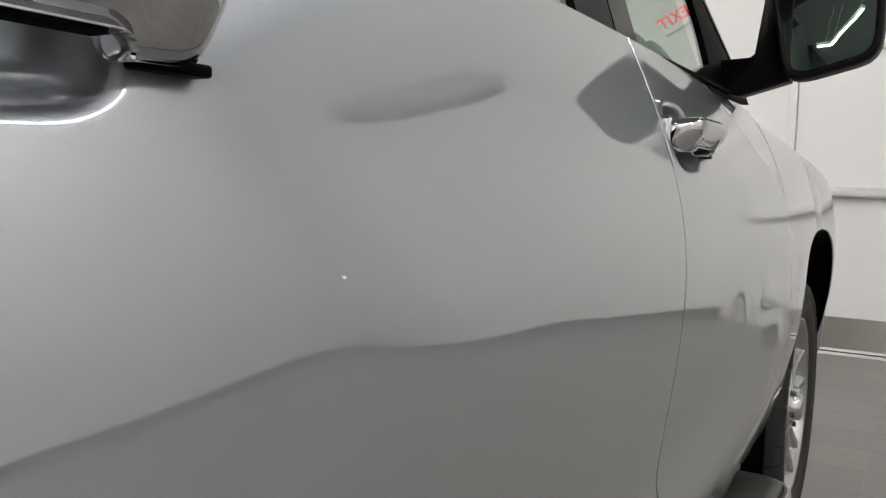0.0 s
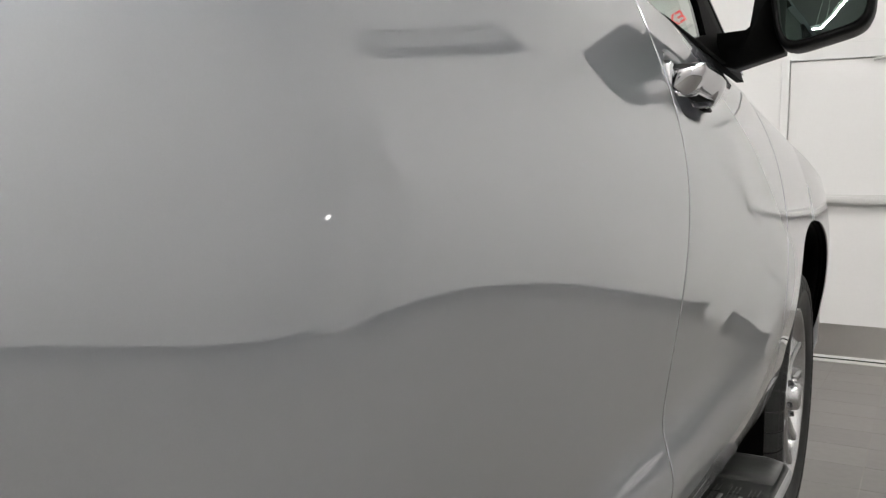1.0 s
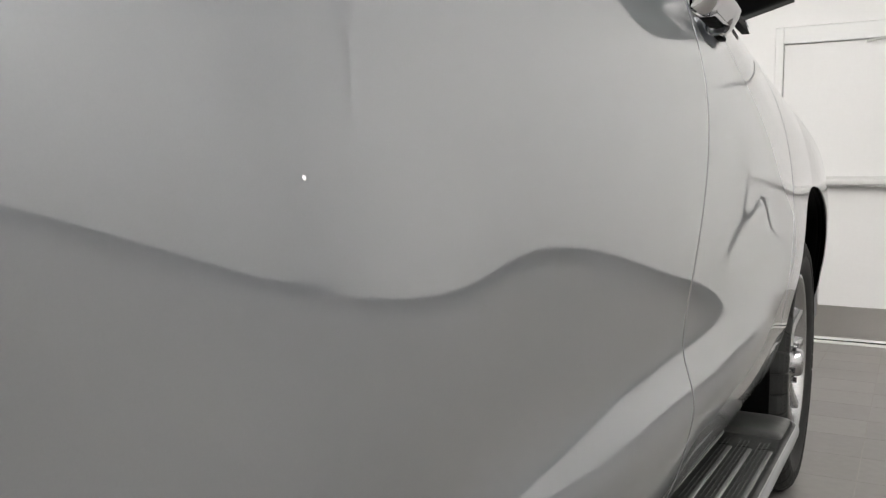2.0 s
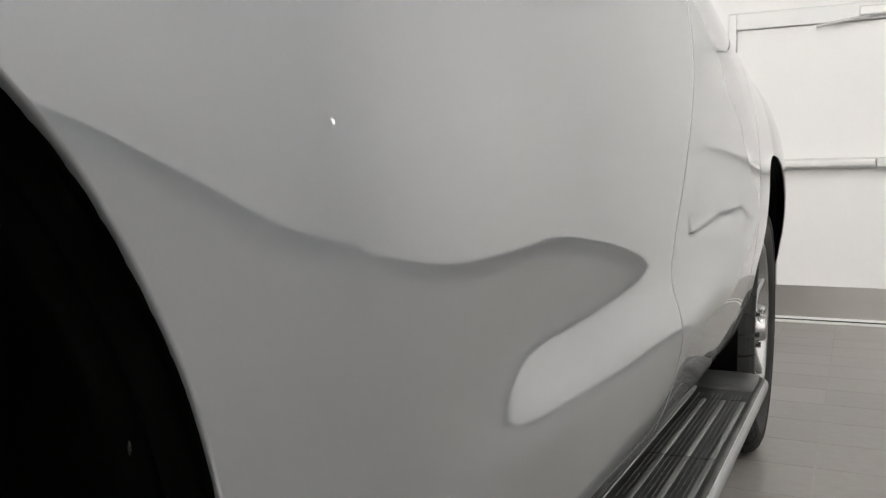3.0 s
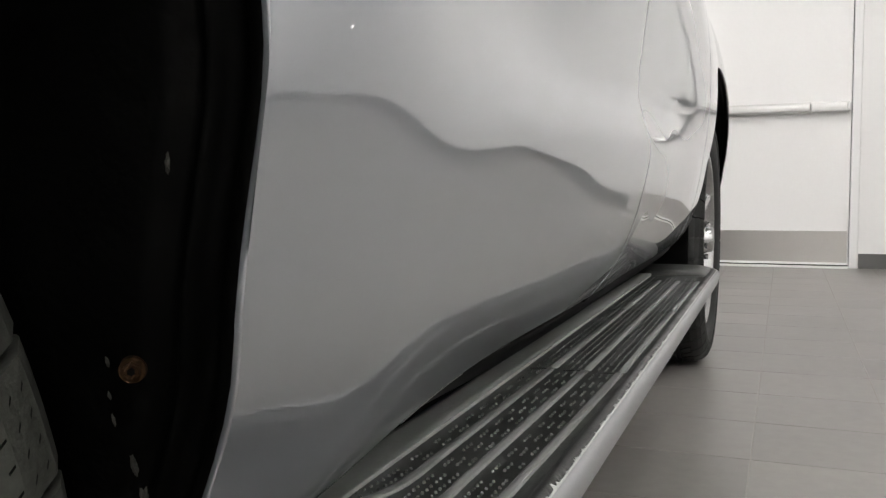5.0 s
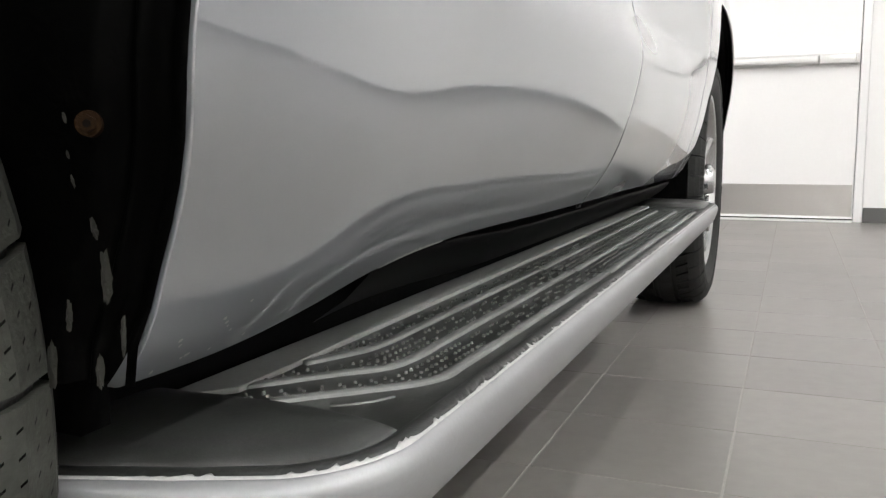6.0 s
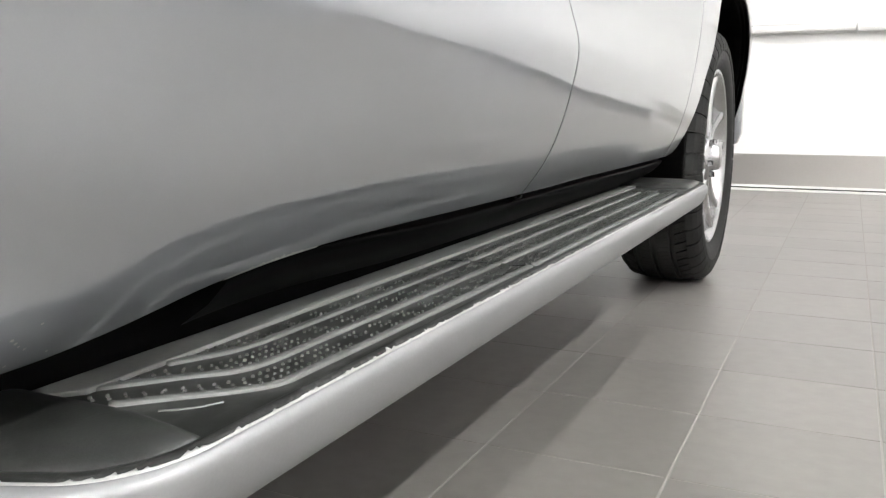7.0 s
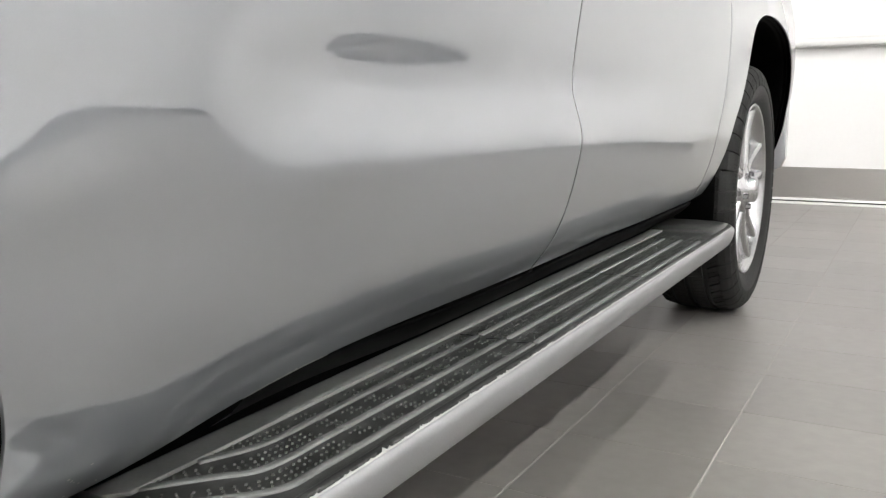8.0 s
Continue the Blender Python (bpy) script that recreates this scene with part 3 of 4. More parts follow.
def paint_chip(y, z, size, seed):
    """A ragged fleck of bare primer on the door's lower corner."""
    rnd = random.Random(seed)
    bm = bmesh.new()
    ring = []
    for k in range(9):
        a = 2 * math.pi * k / 9
        r = size * rnd.uniform(0.55, 1.1)
        yy, zz = y + 1.4 * r * math.cos(a), z + r * math.sin(a)
        ring.append(bm.verts.new((float(side_x(yy, zz)) + 0.0005, yy, zz)))
    bm.faces.new(ring)
    part("paint_chip", bm, WORN, rear_door, "pale stone chip in the paint", False)


for n, (y, z, r) in enumerate(((0.269, 0.452, 0.0011), (0.271, 0.449, 0.0009), (0.282, 0.442, 0.0014), (0.279, 0.441, 0.0010), (0.262, 0.4385, 0.0012), (0.296, 0.457, 0.0010), (0.299, 0.4545, 0.0010), (0.302, 0.452, 0.0008), (0.307, 0.449, 0.0009), (0.300, 0.4405, 0.0009), (0.312, 0.463, 0.0009), (0.325, 0.4425, 0.0008))):
    paint_chip(y, z, r, n)


def chipped_edge(y0, y1):
    """Bare metal along a knocked stretch of the door's lower edge."""
    rows = []
    for y in np.linspace(y0, y1, 90):
        z = low_edge(y)
        t = (y - y0) / (y1 - y0)
        h = max(0.0003, 0.0024 * math.sin(math.pi * t) ** 0.5 * (0.5 + 0.9 * noise.noise((y * 220, 2.0, 0)) + 0.6 * noise.noise((y * 700, 7.0, 0))))
        rows.append([(float(side_x(y, z)) - 0.002, y, z - 0.0016), (float(side_x(y, z)) + 0.0004, y, z - 0.0004), (float(side_x(y, z + h)) + 0.0005, y, z + h)])
    part("chipped_edge", grid_mesh(rows), WORN, rear_door, "chipped bare lower edge")


chipped_edge(0.475, 0.600)

# rocker under the doors
part("rocker", box(-0.16, -0.088, 0.31, 2.32, 0.30, 0.475, 0.012), ROCKER, CAR, "glossy black rocker panel under the doors")
def sill_trim():
    """The glossy sill under the doors, a narrow gap below their lower edges."""
    rows = []
    for y in np.linspace(0.50, 2.26, 120):
        drop = 0.004 + 0.009 * float(ease(0.48, 0.95, y))
        z = low_edge(y) - drop
        x = float(side_x(y, low_edge(y))) - 0.016
        rows.append([(x - 0.030, y, z + 0.006), (x - 0.004, y, z + 0.0015), (x - 0.001, y, z), (x - 0.0005, y, z - 0.0015), (x - 0.004, y, z - 0.008), (x - 0.022, y, z - 0.026), (x - 0.05, y, z - 0.045)])
    part("sill_trim", grid_mesh(rows), ROCKER, CAR, "glossy black sill under the doors")
    part("seal_foot", box(-0.030, -0.002, 1.098, 1.130, 0.449, 0.4565, 0.002), ROCKER, CAR, "black rubber foot of the door seal")


sill_trim()
part("underbody", box(-1.80, -0.14, -1.2, 3.9, 0.27, 0.42, 0.02), LINER, CAR)


# greenhouse
def pillar(name, outline, mat, label=""):
    """A flat outline of (y, z) laid on the leaning window plane, with thickness."""
    bm = bmesh.new()
    lo = [bm.verts.new((win_x(z) - 0.012, y, z)) for y, z in outline]
    hi = [bm.verts.new((win_x(z) + 0.004, y, z)) for y, z in outline]
    n = len(outline)
    for i in range(n):
        bm.faces.new((lo[i], lo[(i + 1) % n], hi[(i + 1) % n], hi[i]))
    bm.faces.new(lo), bm.faces.new(hi[::-1])
    return part(name, bm, mat, CAR, label, False)


def win_x(z):
    return -0.012 - 0.28 * (z - BELT) - 0.12 * (z - BELT) ** 2


def pane(name, outline_fn, y0, y1, z0, z1, label):
    pts = []
    for i in range(13):
        row = []
        for j in range(13):
            z = z0 + (z1 - z0) * j / 12
            a, b = outline_fn(z)
            y = a + (b - a) * i / 12
            row.append((win_x(z) - 0.002, y, z))
        pts.append(row)
    ob = part(name, grid_mesh(pts), GLASS, CAR, label)
    ob.visible_shadow = False
    return ob


pane("front_window", lambda z: (1.19, 1.80 - 0.95 * (z - BELT)), 1.1, 1.8, BELT + 0.002, 1.72, "green tinted front door window")
pane("rear_window", lambda z: (0.20, 0.96), 0.2, 0.96, BELT + 0.002, 1.72, "tinted rear door window")
pillar("door_pillar", [(0.965, BELT), (1.095, BELT), (1.095, 1.73), (0.965, 1.73)], BLACK, "black door pillar trim")
pillar("door_pillar", [(1.1005, BELT), (1.185, BELT), (1.185, 1.73), (1.1005, 1.73)], GLOSS_BLACK, "glossy black door pillar trim")
pillar("window_frame", [(1.462, BELT - 0.005), (1.955, BELT - 0.006), (1.905, 1.335), (1.44, 1.76), (1.30, 1.76), (1.625, 1.44), (1.640, 1.375), (1.636, 1.322)], LINER, "black mirror sail and window frame")
pillar("windscreen_pillar", [(1.950, BELT + 0.012), (1.972, BELT + 0.012), (1.49, 1.77), (1.45, 1.77), (1.915, 1.335)], PAINT, "silver windscreen pillar")
part("belt_strip", prism([(-0.001, BELT - 0.001), (0.0, BELT + 0.001), (-0.006, BELT + 0.004), (-0.014, BELT + 0.004), (-0.014, BELT - 0.002)], "y", 0.10, 1.80), LINER, CAR, "black rubber belt strip")
part("roof", grid_mesh([[(x, y, 1.79 + 0.05 * math.sin(math.pi * (x + 1.78) / 1.6)) for y in np.linspace(-1.2, 1.48, 14)] for x in np.linspace(-1.78, -0.18, 14)]), PAINT, CAR, "silver roof panel")
part("hood", grid_mesh([[(x, y, 1.23 + 0.05 * math.sin(math.pi * (x + 1.86) / 1.8) - 0.06 * max(0, y - 2.2) ** 1.4) for y in np.linspace(2.05, 3.95, 16)] for x in np.linspace(-1.86, -0.055, 14)]), PAINT, CAR, "silver hood")
part("windscreen", grid_mesh([[(x * (1 - 0.1 * t) - 0.09 * t, 2.10 - 0.66 * t, 1.25 + 0.53 * t) for t in np.linspace(0, 1, 8)] for x in np.linspace(-1.8, -0.10, 10)]), GLASS, CAR, "tinted windscreen").visible_shadow = False
# far flank, tail and nose close the body
part("far_flank", box(-1.96, -1.88, -1.25, 3.8, 0.98, 1.26, 0.03), PAINT, CAR)
part("far_flank", box(-1.96, -1.88, 0.30, 2.35, 0.42, 0.977, 0.03), PAINT, CAR)
part("far_windows", box(-1.86, -1.84, -1.2, 1.5, 1.262, 1.78), GLASS, CAR).visible_shadow = False
part("tail", box(-1.93, 0.02, -1.34, -1.262, 0.42, 1.77, 0.03), PAINT, CAR)
part("nose", box(-1.90, -0.02, 3.80, 4.02, 0.40, 1.10, 0.06), PAINT, CAR)


def headrest_seat(x, y):
    seat = part("seat", box(x - 0.24, x + 0.24, y - 0.10, y + 0.06, 0.75, 1.34, 0.05, 3), INTERIOR, CAR, "dark cloth front seat")
    part("headrest", box(x - 0.13, x + 0.13, y - 0.10, y + 0.0, 1.39, 1.58, 0.04, 3), INTERIOR, seat)


headrest_seat(-0.48, 1.16)
headrest_seat(-1.36, 1.16)
part("cabin_floor", box(-1.84, -0.09, -1.2, 2.1, 0.44, 0.50), INTERIOR, CAR)
part("dashboard", box(-1.82, -0.10, 1.78, 2.12, 0.85, 1.24, 0.05, 3), BLACK, CAR)


# ---- door handles ----
def door_handle(y0, door):
    """A chrome pull handle bowed out over a finger bowl; y0 is its rear end."""
    z0, length, n, m = 1.168, 0.172, 80, 28
    x0 = float(body_x(y0 + 0.1, z0)) + 0.002
    rows = []
    for i in range(n):
        t = i / (n - 1)
        y = y0 + length * t
        e = max(0.02, 1 - abs(2 * t - 1) ** 9) ** 0.36
        out = x0 + 0.004 + 0.036 * e
        back = x0 - 0.006 + 0.026 * float(ease(0.03, 0.16, t) * (1 - ease(0.69, 0.78, t)))
        hh = 0.006 + 0.0158 * e
        cut = float(ease(0.06, 0.22, t) * (1 - ease(0.66, 0.77, t)))
        ring = []
        for k in range(m):
            a = 2 * math.pi * k / m
            c, d = math.cos(a), math.sin(a)
            u = math.copysign(abs(c) ** 0.45, c)
            v = math.copysign(abs(d) ** 0.45, d)
            # the lower side leans in towards the body, and is cut away over the fingers
            lean = 0.016 * max(0.0, (0.3 - v) / 1.3)
            ring.append(((back + out) / 2 + (out - back) / 2 * u - (lean if u > 0 else 0), y, z0 + hh * v * (1.10 - 0.40 * cut if v < 0 else 1)))
        rows.append(ring)
    bm = grid_mesh(rows, False, True)
    bm.verts.ensure_lookup_table()
    bm.faces.new([bm.verts[q] for q in range(m)])
    bm.faces.new([bm.verts[len(bm.verts) - m + q] for q in range(m)][::-1])
    h = part("door_handle", bm, CHROME, door, "chrome pull handle")
    part("handle_base", box(x0 - 0.02, x0 + 0.003, y0 + 0.130, y0 + 0.182, z0 - 0.0275, z0 + 0.024, 0.006, 4), CHROME, h, "chrome handle seat")
    part("handle_base", box(x0 - 0.02, x0 + 0.003, y0 - 0.006, y0 + 0.030, z0 - 0.024, z0 + 0.023, 0.006, 4), CHROME, h, "chrome handle seat")
    part("grip_seal", box(x0 - 0.004, x0 + 0.016, y0 + 0.136, y0 + 0.172, z0 - 0.0260, z0 - 0.0205, 0.0015), LINER, h, "black rubber seal")
    # added black block that keeps the finger bowl dark behind the grip
    part("grip_shade", box(x0 + 0.002, x0 + 0.0215, y0 + 0.012, y0 + 0.124, z0 - 0.0160, z0 + 0.018, 0.003, 3), LINER, h, "black plastic behind the grip, added to darken the bowl")
    return h


door_handle(1.122, front_door)
door_handle(0.158, rear_door)


# ---- side mirror ----
def side_mirror():
    def rim(a, kx, kz):
        """The rounded square of the mirror's face, its lower edge rising outwards."""
        c, d = math.cos(a), math.sin(a)
        u = math.copysign(abs(c) ** 0.36, c)
        v = math.copysign(abs(d) ** 0.36, d)
        return 0.156 + 0.098 * kx * u + 0.0100 * kx * (1 - u) * (1 - v), 1.403 + 0.092 * kz * v + (0.021 * u if v < 0 else 0.004 * u) * kz

    angles = np.linspace(0, 2 * math.pi, 64, endpoint=False)
    rows = []
    for dy, k in ((0.060, 0.84), (0.006, 0.85), (0.000, 0.875), (-0.001, 0.94), (0.004, 0.985), (0.014, 1.0), (0.05, 1.0), (0.09, 0.95), (0.12, 0.82), (0.135, 0.6), (0.14, 0.2), (0.14, 0.01)):
        row = []
        for a in angles:
            x, z = rim(a, k, k)
            row.append((x, 1.70 + dy, z))
        rows.append(row)
    m = part("side_mirror", grid_mesh(rows, False, True), BLACK, CAR, "black side mirror")
    rows = []
    for k in (0.004, 0.15, 0.3, 0.45, 0.6, 0.7, 0.8, 0.86):
        row = []
        for a in angles:
            x, z = rim(a, k, k)
            row.append((x, 1.722 - 0.16 * (x - 0.15) + 0.245 * (z - 1.40) + ((x - 0.15) ** 2 + (z - 1.40) ** 2) / 2.4, z))
        rows.append(row)
    bm = grid_mesh(rows, False, True)
    part("mirror_glass", bm, MIRROR, m, "convex mirror glass")
    part("mirror_arm", prism([(-0.02, 1.285), (0.012, 1.277), (0.10, 1.303), (0.10, 1.46), (0.053, 1.45), (0.040, 1.352), (0.032, 1.346), (-0.02, 1.343)], "y", 1.735, 1.80), BLACK, m, "black mirror arm")
    return m


side_mirror()


# ---- wheels ----
def wheel(y0, z0, x0, tread_mat, tread_label):
    w = empty("wheel", "silver alloy wheel with a black road tyre", "wheel")
    w.parent = CAR
    w.location = (x0, y0, z0)
    R = 0.412
    prof = [(-0.262, 0.30), (-0.268, 0.345), (-0.258, 0.385), (-0.240, 0.398), (-0.20, 0.402), (-0.135, 0.403), (-0.07, 0.402), (-0.032, 0.398), (-0.010, 0.388), (0.004, 0.36), (0.006, 0.335), (-0.002, 0.308), (-0.014, 0.288), (-0.022, 0.280), (-0.04, 0.272)]
    prof = [(float(a), float(b)) for a, b in resample(prof, 34)]
    rows = [[(px, pr * math.cos(a), pr * math.sin(a)) for px, pr in prof] for a in np.linspace(0, 2 * math.pi, 96, endpoint=False)]
    tyre = part("tyre", grid_mesh(rows, True, False), RUBBER, w, "black rubber tyre")
    # tread: two centre ribs and two rows of shoulder blocks, with short sipes cut across
    bm = bmesh.new()
    sipes = bmesh.new()
    n = 64
    for i in range(n):
        a0 = 2 * math.pi * i / n
        for (xa, xb, ra, skew, width) in ((-0.240, -0.202, 0.4125, 0.9, 0.80), (-0.187, -0.145, 0.4155, 0.5, 0.96), (-0.127, -0.085, 0.4155, -0.5, 0.96), (-0.070, -0.030, 0.4125, -0.9, 0.80)):
            da = 2 * math.pi / n * width / 2

            def at(xx, aa, r):
                drop = 0.008 if xx in (-0.240, -0.030) else 0.001 * abs(xx + 0.135) / 0.1
                ang = a0 + aa + skew * (xx - (xa + xb) / 2)
                return (xx, (r - drop) * math.cos(ang), (r - drop) * math.sin(ang))

            vs = [bm.verts.new(at(xx, aa, r)) for r in (ra - 0.014, ra) for (xx, aa) in ((xa, -da), (xa, da), (xb, da), (xb, -da))]
            for f in ((4, 5, 6, 7), (0, 1, 5, 4), (1, 2, 6, 5), (2, 3, 7, 6), (3, 0, 4, 7)):
                bm.faces.new([vs[q] for q in f])
            for k in range(4):
                xm = xa + (xb - xa) * (k + 0.8) / 5
                sv = [sipes.verts.new(at(xm + sx * 0.0022, sy * 0.0022, ra + 0.0006)) for sx, sy in ((-1, -1), (1, -1), (1, 1), (-1, 1))]
                sipes.faces.new(sv)
    tagged(part("tread", bm, tread_mat, tyre, "", False), tread_label, "", "", "stuff")
    tagged(part("sipe_cut", sipes, LINER, tyre, "", False), "dark sipes across the tread", "", "", "stuff")
    lug = bmesh.new()
    cuts = bmesh.new()
    n = 42
    da = math.pi / n * 0.90
    prof_l = ((-0.034, 0.409), (-0.014, 0.400), (-0.002, 0.388), (0.0075, 0.366), (0.0085, 0.345), (0.003, 0.338))
    rings = [[lug.verts.new((px, pr * math.cos(da * u), pr * math.sin(da * u))) for px, pr in prof_l] for u in (-1, -0.5, 0, 0.5, 1)]
    for p, q in zip(rings, rings[1:]):
        for k in range(len(p) - 1):
            lug.faces.new((p[k], p[k + 1], q[k + 1], q[k]))
    for ring in (rings[0], rings[-1]):
        low = [lug.verts.new((v.co.x - 0.012, v.co.y * 0.985, v.co.z * 0.985)) for v in ring]
        for k in range(len(ring) - 1):
            lug.faces.new((ring[k], ring[k + 1], low[k + 1], low[k]))
    mesh = bpy.data.meshes.new("shoulder_lug")
    bmesh.ops.recalc_face_normals(lug, faces=lug.faces)
    lug.to_mesh(mesh)
    lug.free()
    mesh.materials.append(tread_mat)
    for i in range(n):
        ob = new("shoulder_lug", mesh)
        ob.parent = tyre
        ob.matrix_basis = Matrix.Rotation(2 * math.pi * i / n, 4, "X")
        for u in (-0.66, -0.22, 0.22, 0.66):
            for pr, px in ((0.352, 0.0090), (0.362, 0.0090), (0.372, 0.0062), (0.381, 0.0024)):
                ca = 2 * math.pi * i / n + da * u
                vs = []
                for sr, su in ((-1, -1), (1, -1), (1, 1), (-1, 1)):
                    r, b = pr + 0.0017 * sr, ca + 0.0018 * su + 0.002 * sr
                    vs.append(cuts.verts.new((px - 0.0012 * sr * (1 if pr > 0.365 else 0) + 0.0006, r * math.cos(b), r * math.sin(b))))
                cuts.faces.new(vs)
    tagged(part("shoulder_sipe", cuts, LINER, tyre, "", False), "dark sipes across the shoulder lugs", "", "", "stuff")
    rim = [(-0.24, 0.262), (-0.12, 0.245), (-0.06, 0.252), (-0.03, 0.268), (-0.018, 0.284), (-0.010, 0.286), (-0.008, 0.280), (-0.014, 0.272), (-0.028, 0.262), (-0.06, 0.246), (-0.11, 0.238), (-0.2, 0.24)]
    part("rim", grid_mesh([[(px, pr * math.cos(a), pr * math.sin(a)) for px, pr in rim] for a in np.linspace(0, 2 * math.pi, 72, endpoint=False)], True, False), RIM, w, "silver alloy rim")
    for i in range(5):
        a = math.radians(90 + 72 * i)
        for side in (-1, 1):
            rows = []
            for t in np.linspace(0, 1, 9):
                r = 0.05 + 0.215 * t
                c = side * (0.024 + 0.032 * t)
                hw = 0.014 + 0.006 * t
                xo = -0.018 - 0.030 * math.sin(math.pi * t) * 0.35 - 0.006 * (1 - t)
                ring = []
                for (u, d) in ((-1, -0.03), (-1, -0.008), (-0.6, 0.0), (0.6, 0.0), (1, -0.008), (1, -0.03)):
                    v = c + u * hw
                    ring.append((xo + d, r * math.cos(a) - v * math.sin(a), r * math.sin(a) + v * math.cos(a)))
                rows.append(ring)
            part("spoke", grid_mesh(rows), RIM, w)
        lug = rod((-0.03, 0.058 * math.cos(a + 0.63), 0.058 * math.sin(a + 0.63)), (-0.006, 0.058 * math.cos(a + 0.63), 0.058 * math.sin(a + 0.63)), 0.011, 6, 0.009)
        part("lug_nut", lug, CHROME, w, "", False)
    hub = grid_mesh([[(px, pr * math.cos(a), pr * math.sin(a)) for px, pr in ((-0.05, 0.085), (-0.026, 0.08), (-0.020, 0.05), (-0.012, 0.045), (0.004, 0.042), (0.010, 0.034), (0.011, 0.0005))] for a in np.linspace(0, 2 * math.pi, 32, endpoint=False)], True, False)
    part("hub_cap", hub, RIM, w)
    part("brake_disc", rod((-0.13, 0, 0), (-0.10, 0, 0), 0.17, 40), BAR_STEEL, w, "grey brake disc", False)
    return w


wheel(2.935, 0.412, 0.018, SHADED_TREAD, "worn tread, darkened as if in shade")
wheel(-0.156, 0.412, -0.014, LIT_TREAD, "dusty grey tread, lightened as if lit")


# ---- running board ----
BX1, BY0, BY1, BZ = 0.0995, 0.258, 2.275, 0.385


def board_outline(inset=0.0, x_in=-0.135, n=10):
    """The board's plan: slanted rear end, rounded outer corners, square front end."""
    pts = [(x_in, 0.212 + inset), (-0.05, 0.2440 + inset), (0.010, 0.2655 + inset)]
    for k in range(n + 1):  # rear corner
        a = radians(-66 + 66 * k / n)
        pts.append((BX1 - 0.075 + (0.075 - inset) * math.cos(a), 0.365 + (0.088 - inset) * math.sin(a)))
    for k in range(n + 1):  # front corner
        a = radians(90 * k / n)
        pts.append((BX1 - 0.085 + (0.085 - inset) * math.cos(a), BY1 - 0.10 + (0.10 - inset) * math.sin(a)))
    pts.append((x_in, BY1 - inset))
    return pts


def strip_along(path, width, z0, z1):
    """A low ridge with a rounded top along a path of (x, y)."""
    rows = []
    for k, (x, y) in enumerate(path):
        a, b = Vector(path[max(0, k - 1)]), Vector(path[min(len(path) - 1, k + 1)])
        d = (b - a).normalized()
        nrm = Vector((d.y, -d.x))
        rows.append([(x + nrm.x * w * width / 2, y + nrm.y * w * width / 2, z) for w, z in ((-1, z0), (-0.9, z1 - 0.0008), (-0.7, z1 - 0.0001), (0, z1), (0.7, z1 - 0.0001), (0.9, z1 - 0.0008), (1, z0))])
    bm = grid_mesh(rows)
    bm.verts.ensure_lookup_table()
    n = len(bm.verts)
    bm.faces.new([bm.verts[q] for q in range(7)])
    bm.faces.new([bm.verts[n - 7 + q] for q in range(7)][::-1])
    return bm


# the three ridges: each sweeps out of the inner strip and bends to run along the board
SWEEPS = ([(-0.046, 0.476), (-0.035, 0.500), (-0.0265, 0.519), (-0.0205, 0.546), (-0.0190, 0.597)],
          [(-0.051, 0.412), (-0.030, 0.437), (-0.004, 0.467), (0.0130, 0.486), (0.0190, 0.507), (0.0205, 0.561)],
          [(-0.016, 0.392), (0.004, 0.413), (0.030, 0.438), (0.0505, 0.461), (0.0580, 0.476), (0.0598, 0.500), (0.0605, 0.534)])
RUNS = (-0.0155, 0.0260, 0.0675)
BREAKS = ((0.978, 1.464), (1.476, 1.925))


def ridge_x(k, y):
    """Where the middle of a ridge is at a place along the board."""
    p = SWEEPS[k] + [(RUNS[k], 0.968)]
    return float(np.interp(y, [q[1] for q in p], [q[0] for q in p]))


def grip_nubs():
    """Small raised studs, in threes along three lanes of each channel between the ridges."""
    bm = bmesh.new()
    rnd = random.Random(4)

    def stud(x, y):
        h = BZ + 0.0006 + rnd.uniform(-0.0006, 0.0003)
        x, y = x + rnd.uniform(-0.0003, 0.0003), y + rnd.uniform(-0.0004, 0.0004)
        rings = [[bm.verts.new((x + r * math.cos(math.pi * q / 3), y + 1.25 * r * math.sin(math.pi * q / 3), z)) for q in range(6)] for r, z in ((0.0015, BZ - 0.0018), (0.0012, h - 0.0005), (0.0006, h))]
        for lo, hi in zip(rings, rings[1:]):
            for q in range(6):
                bm.faces.new((lo[q], lo[(q + 1) % 6], hi[(q + 1) % 6], hi[q]))
        bm.faces.new(rings[-1])

    for k in range(3):
        for lane in range(2 if k == 0 else 3):
            for g in range(60):
                y0 = 0.398 + 0.042 * g if g < 14 else 0.984 + 0.031 * (g - 14)
                if y0 > 1.99:
                    break
                for q in range(5 if g < 4 else 3):
                    y = y0 - 0.0045 * lane + 0.0080 * q
                    x = ridge_x(k, y) - 0.0098 - 0.0087 * lane
                    inner = -0.0465 if k == 0 or y < SWEEPS[k - 1][0][1] else ridge_x(k - 1, y) + 0.0062
                    if y < SWEEPS[k][0][1] - 0.002 or x < inner or min(abs(y - 0.973), abs(y - 1.470)) < 0.006 or rnd.random() < 0.03:
                        continue
                    stud(x, y)
    return bm


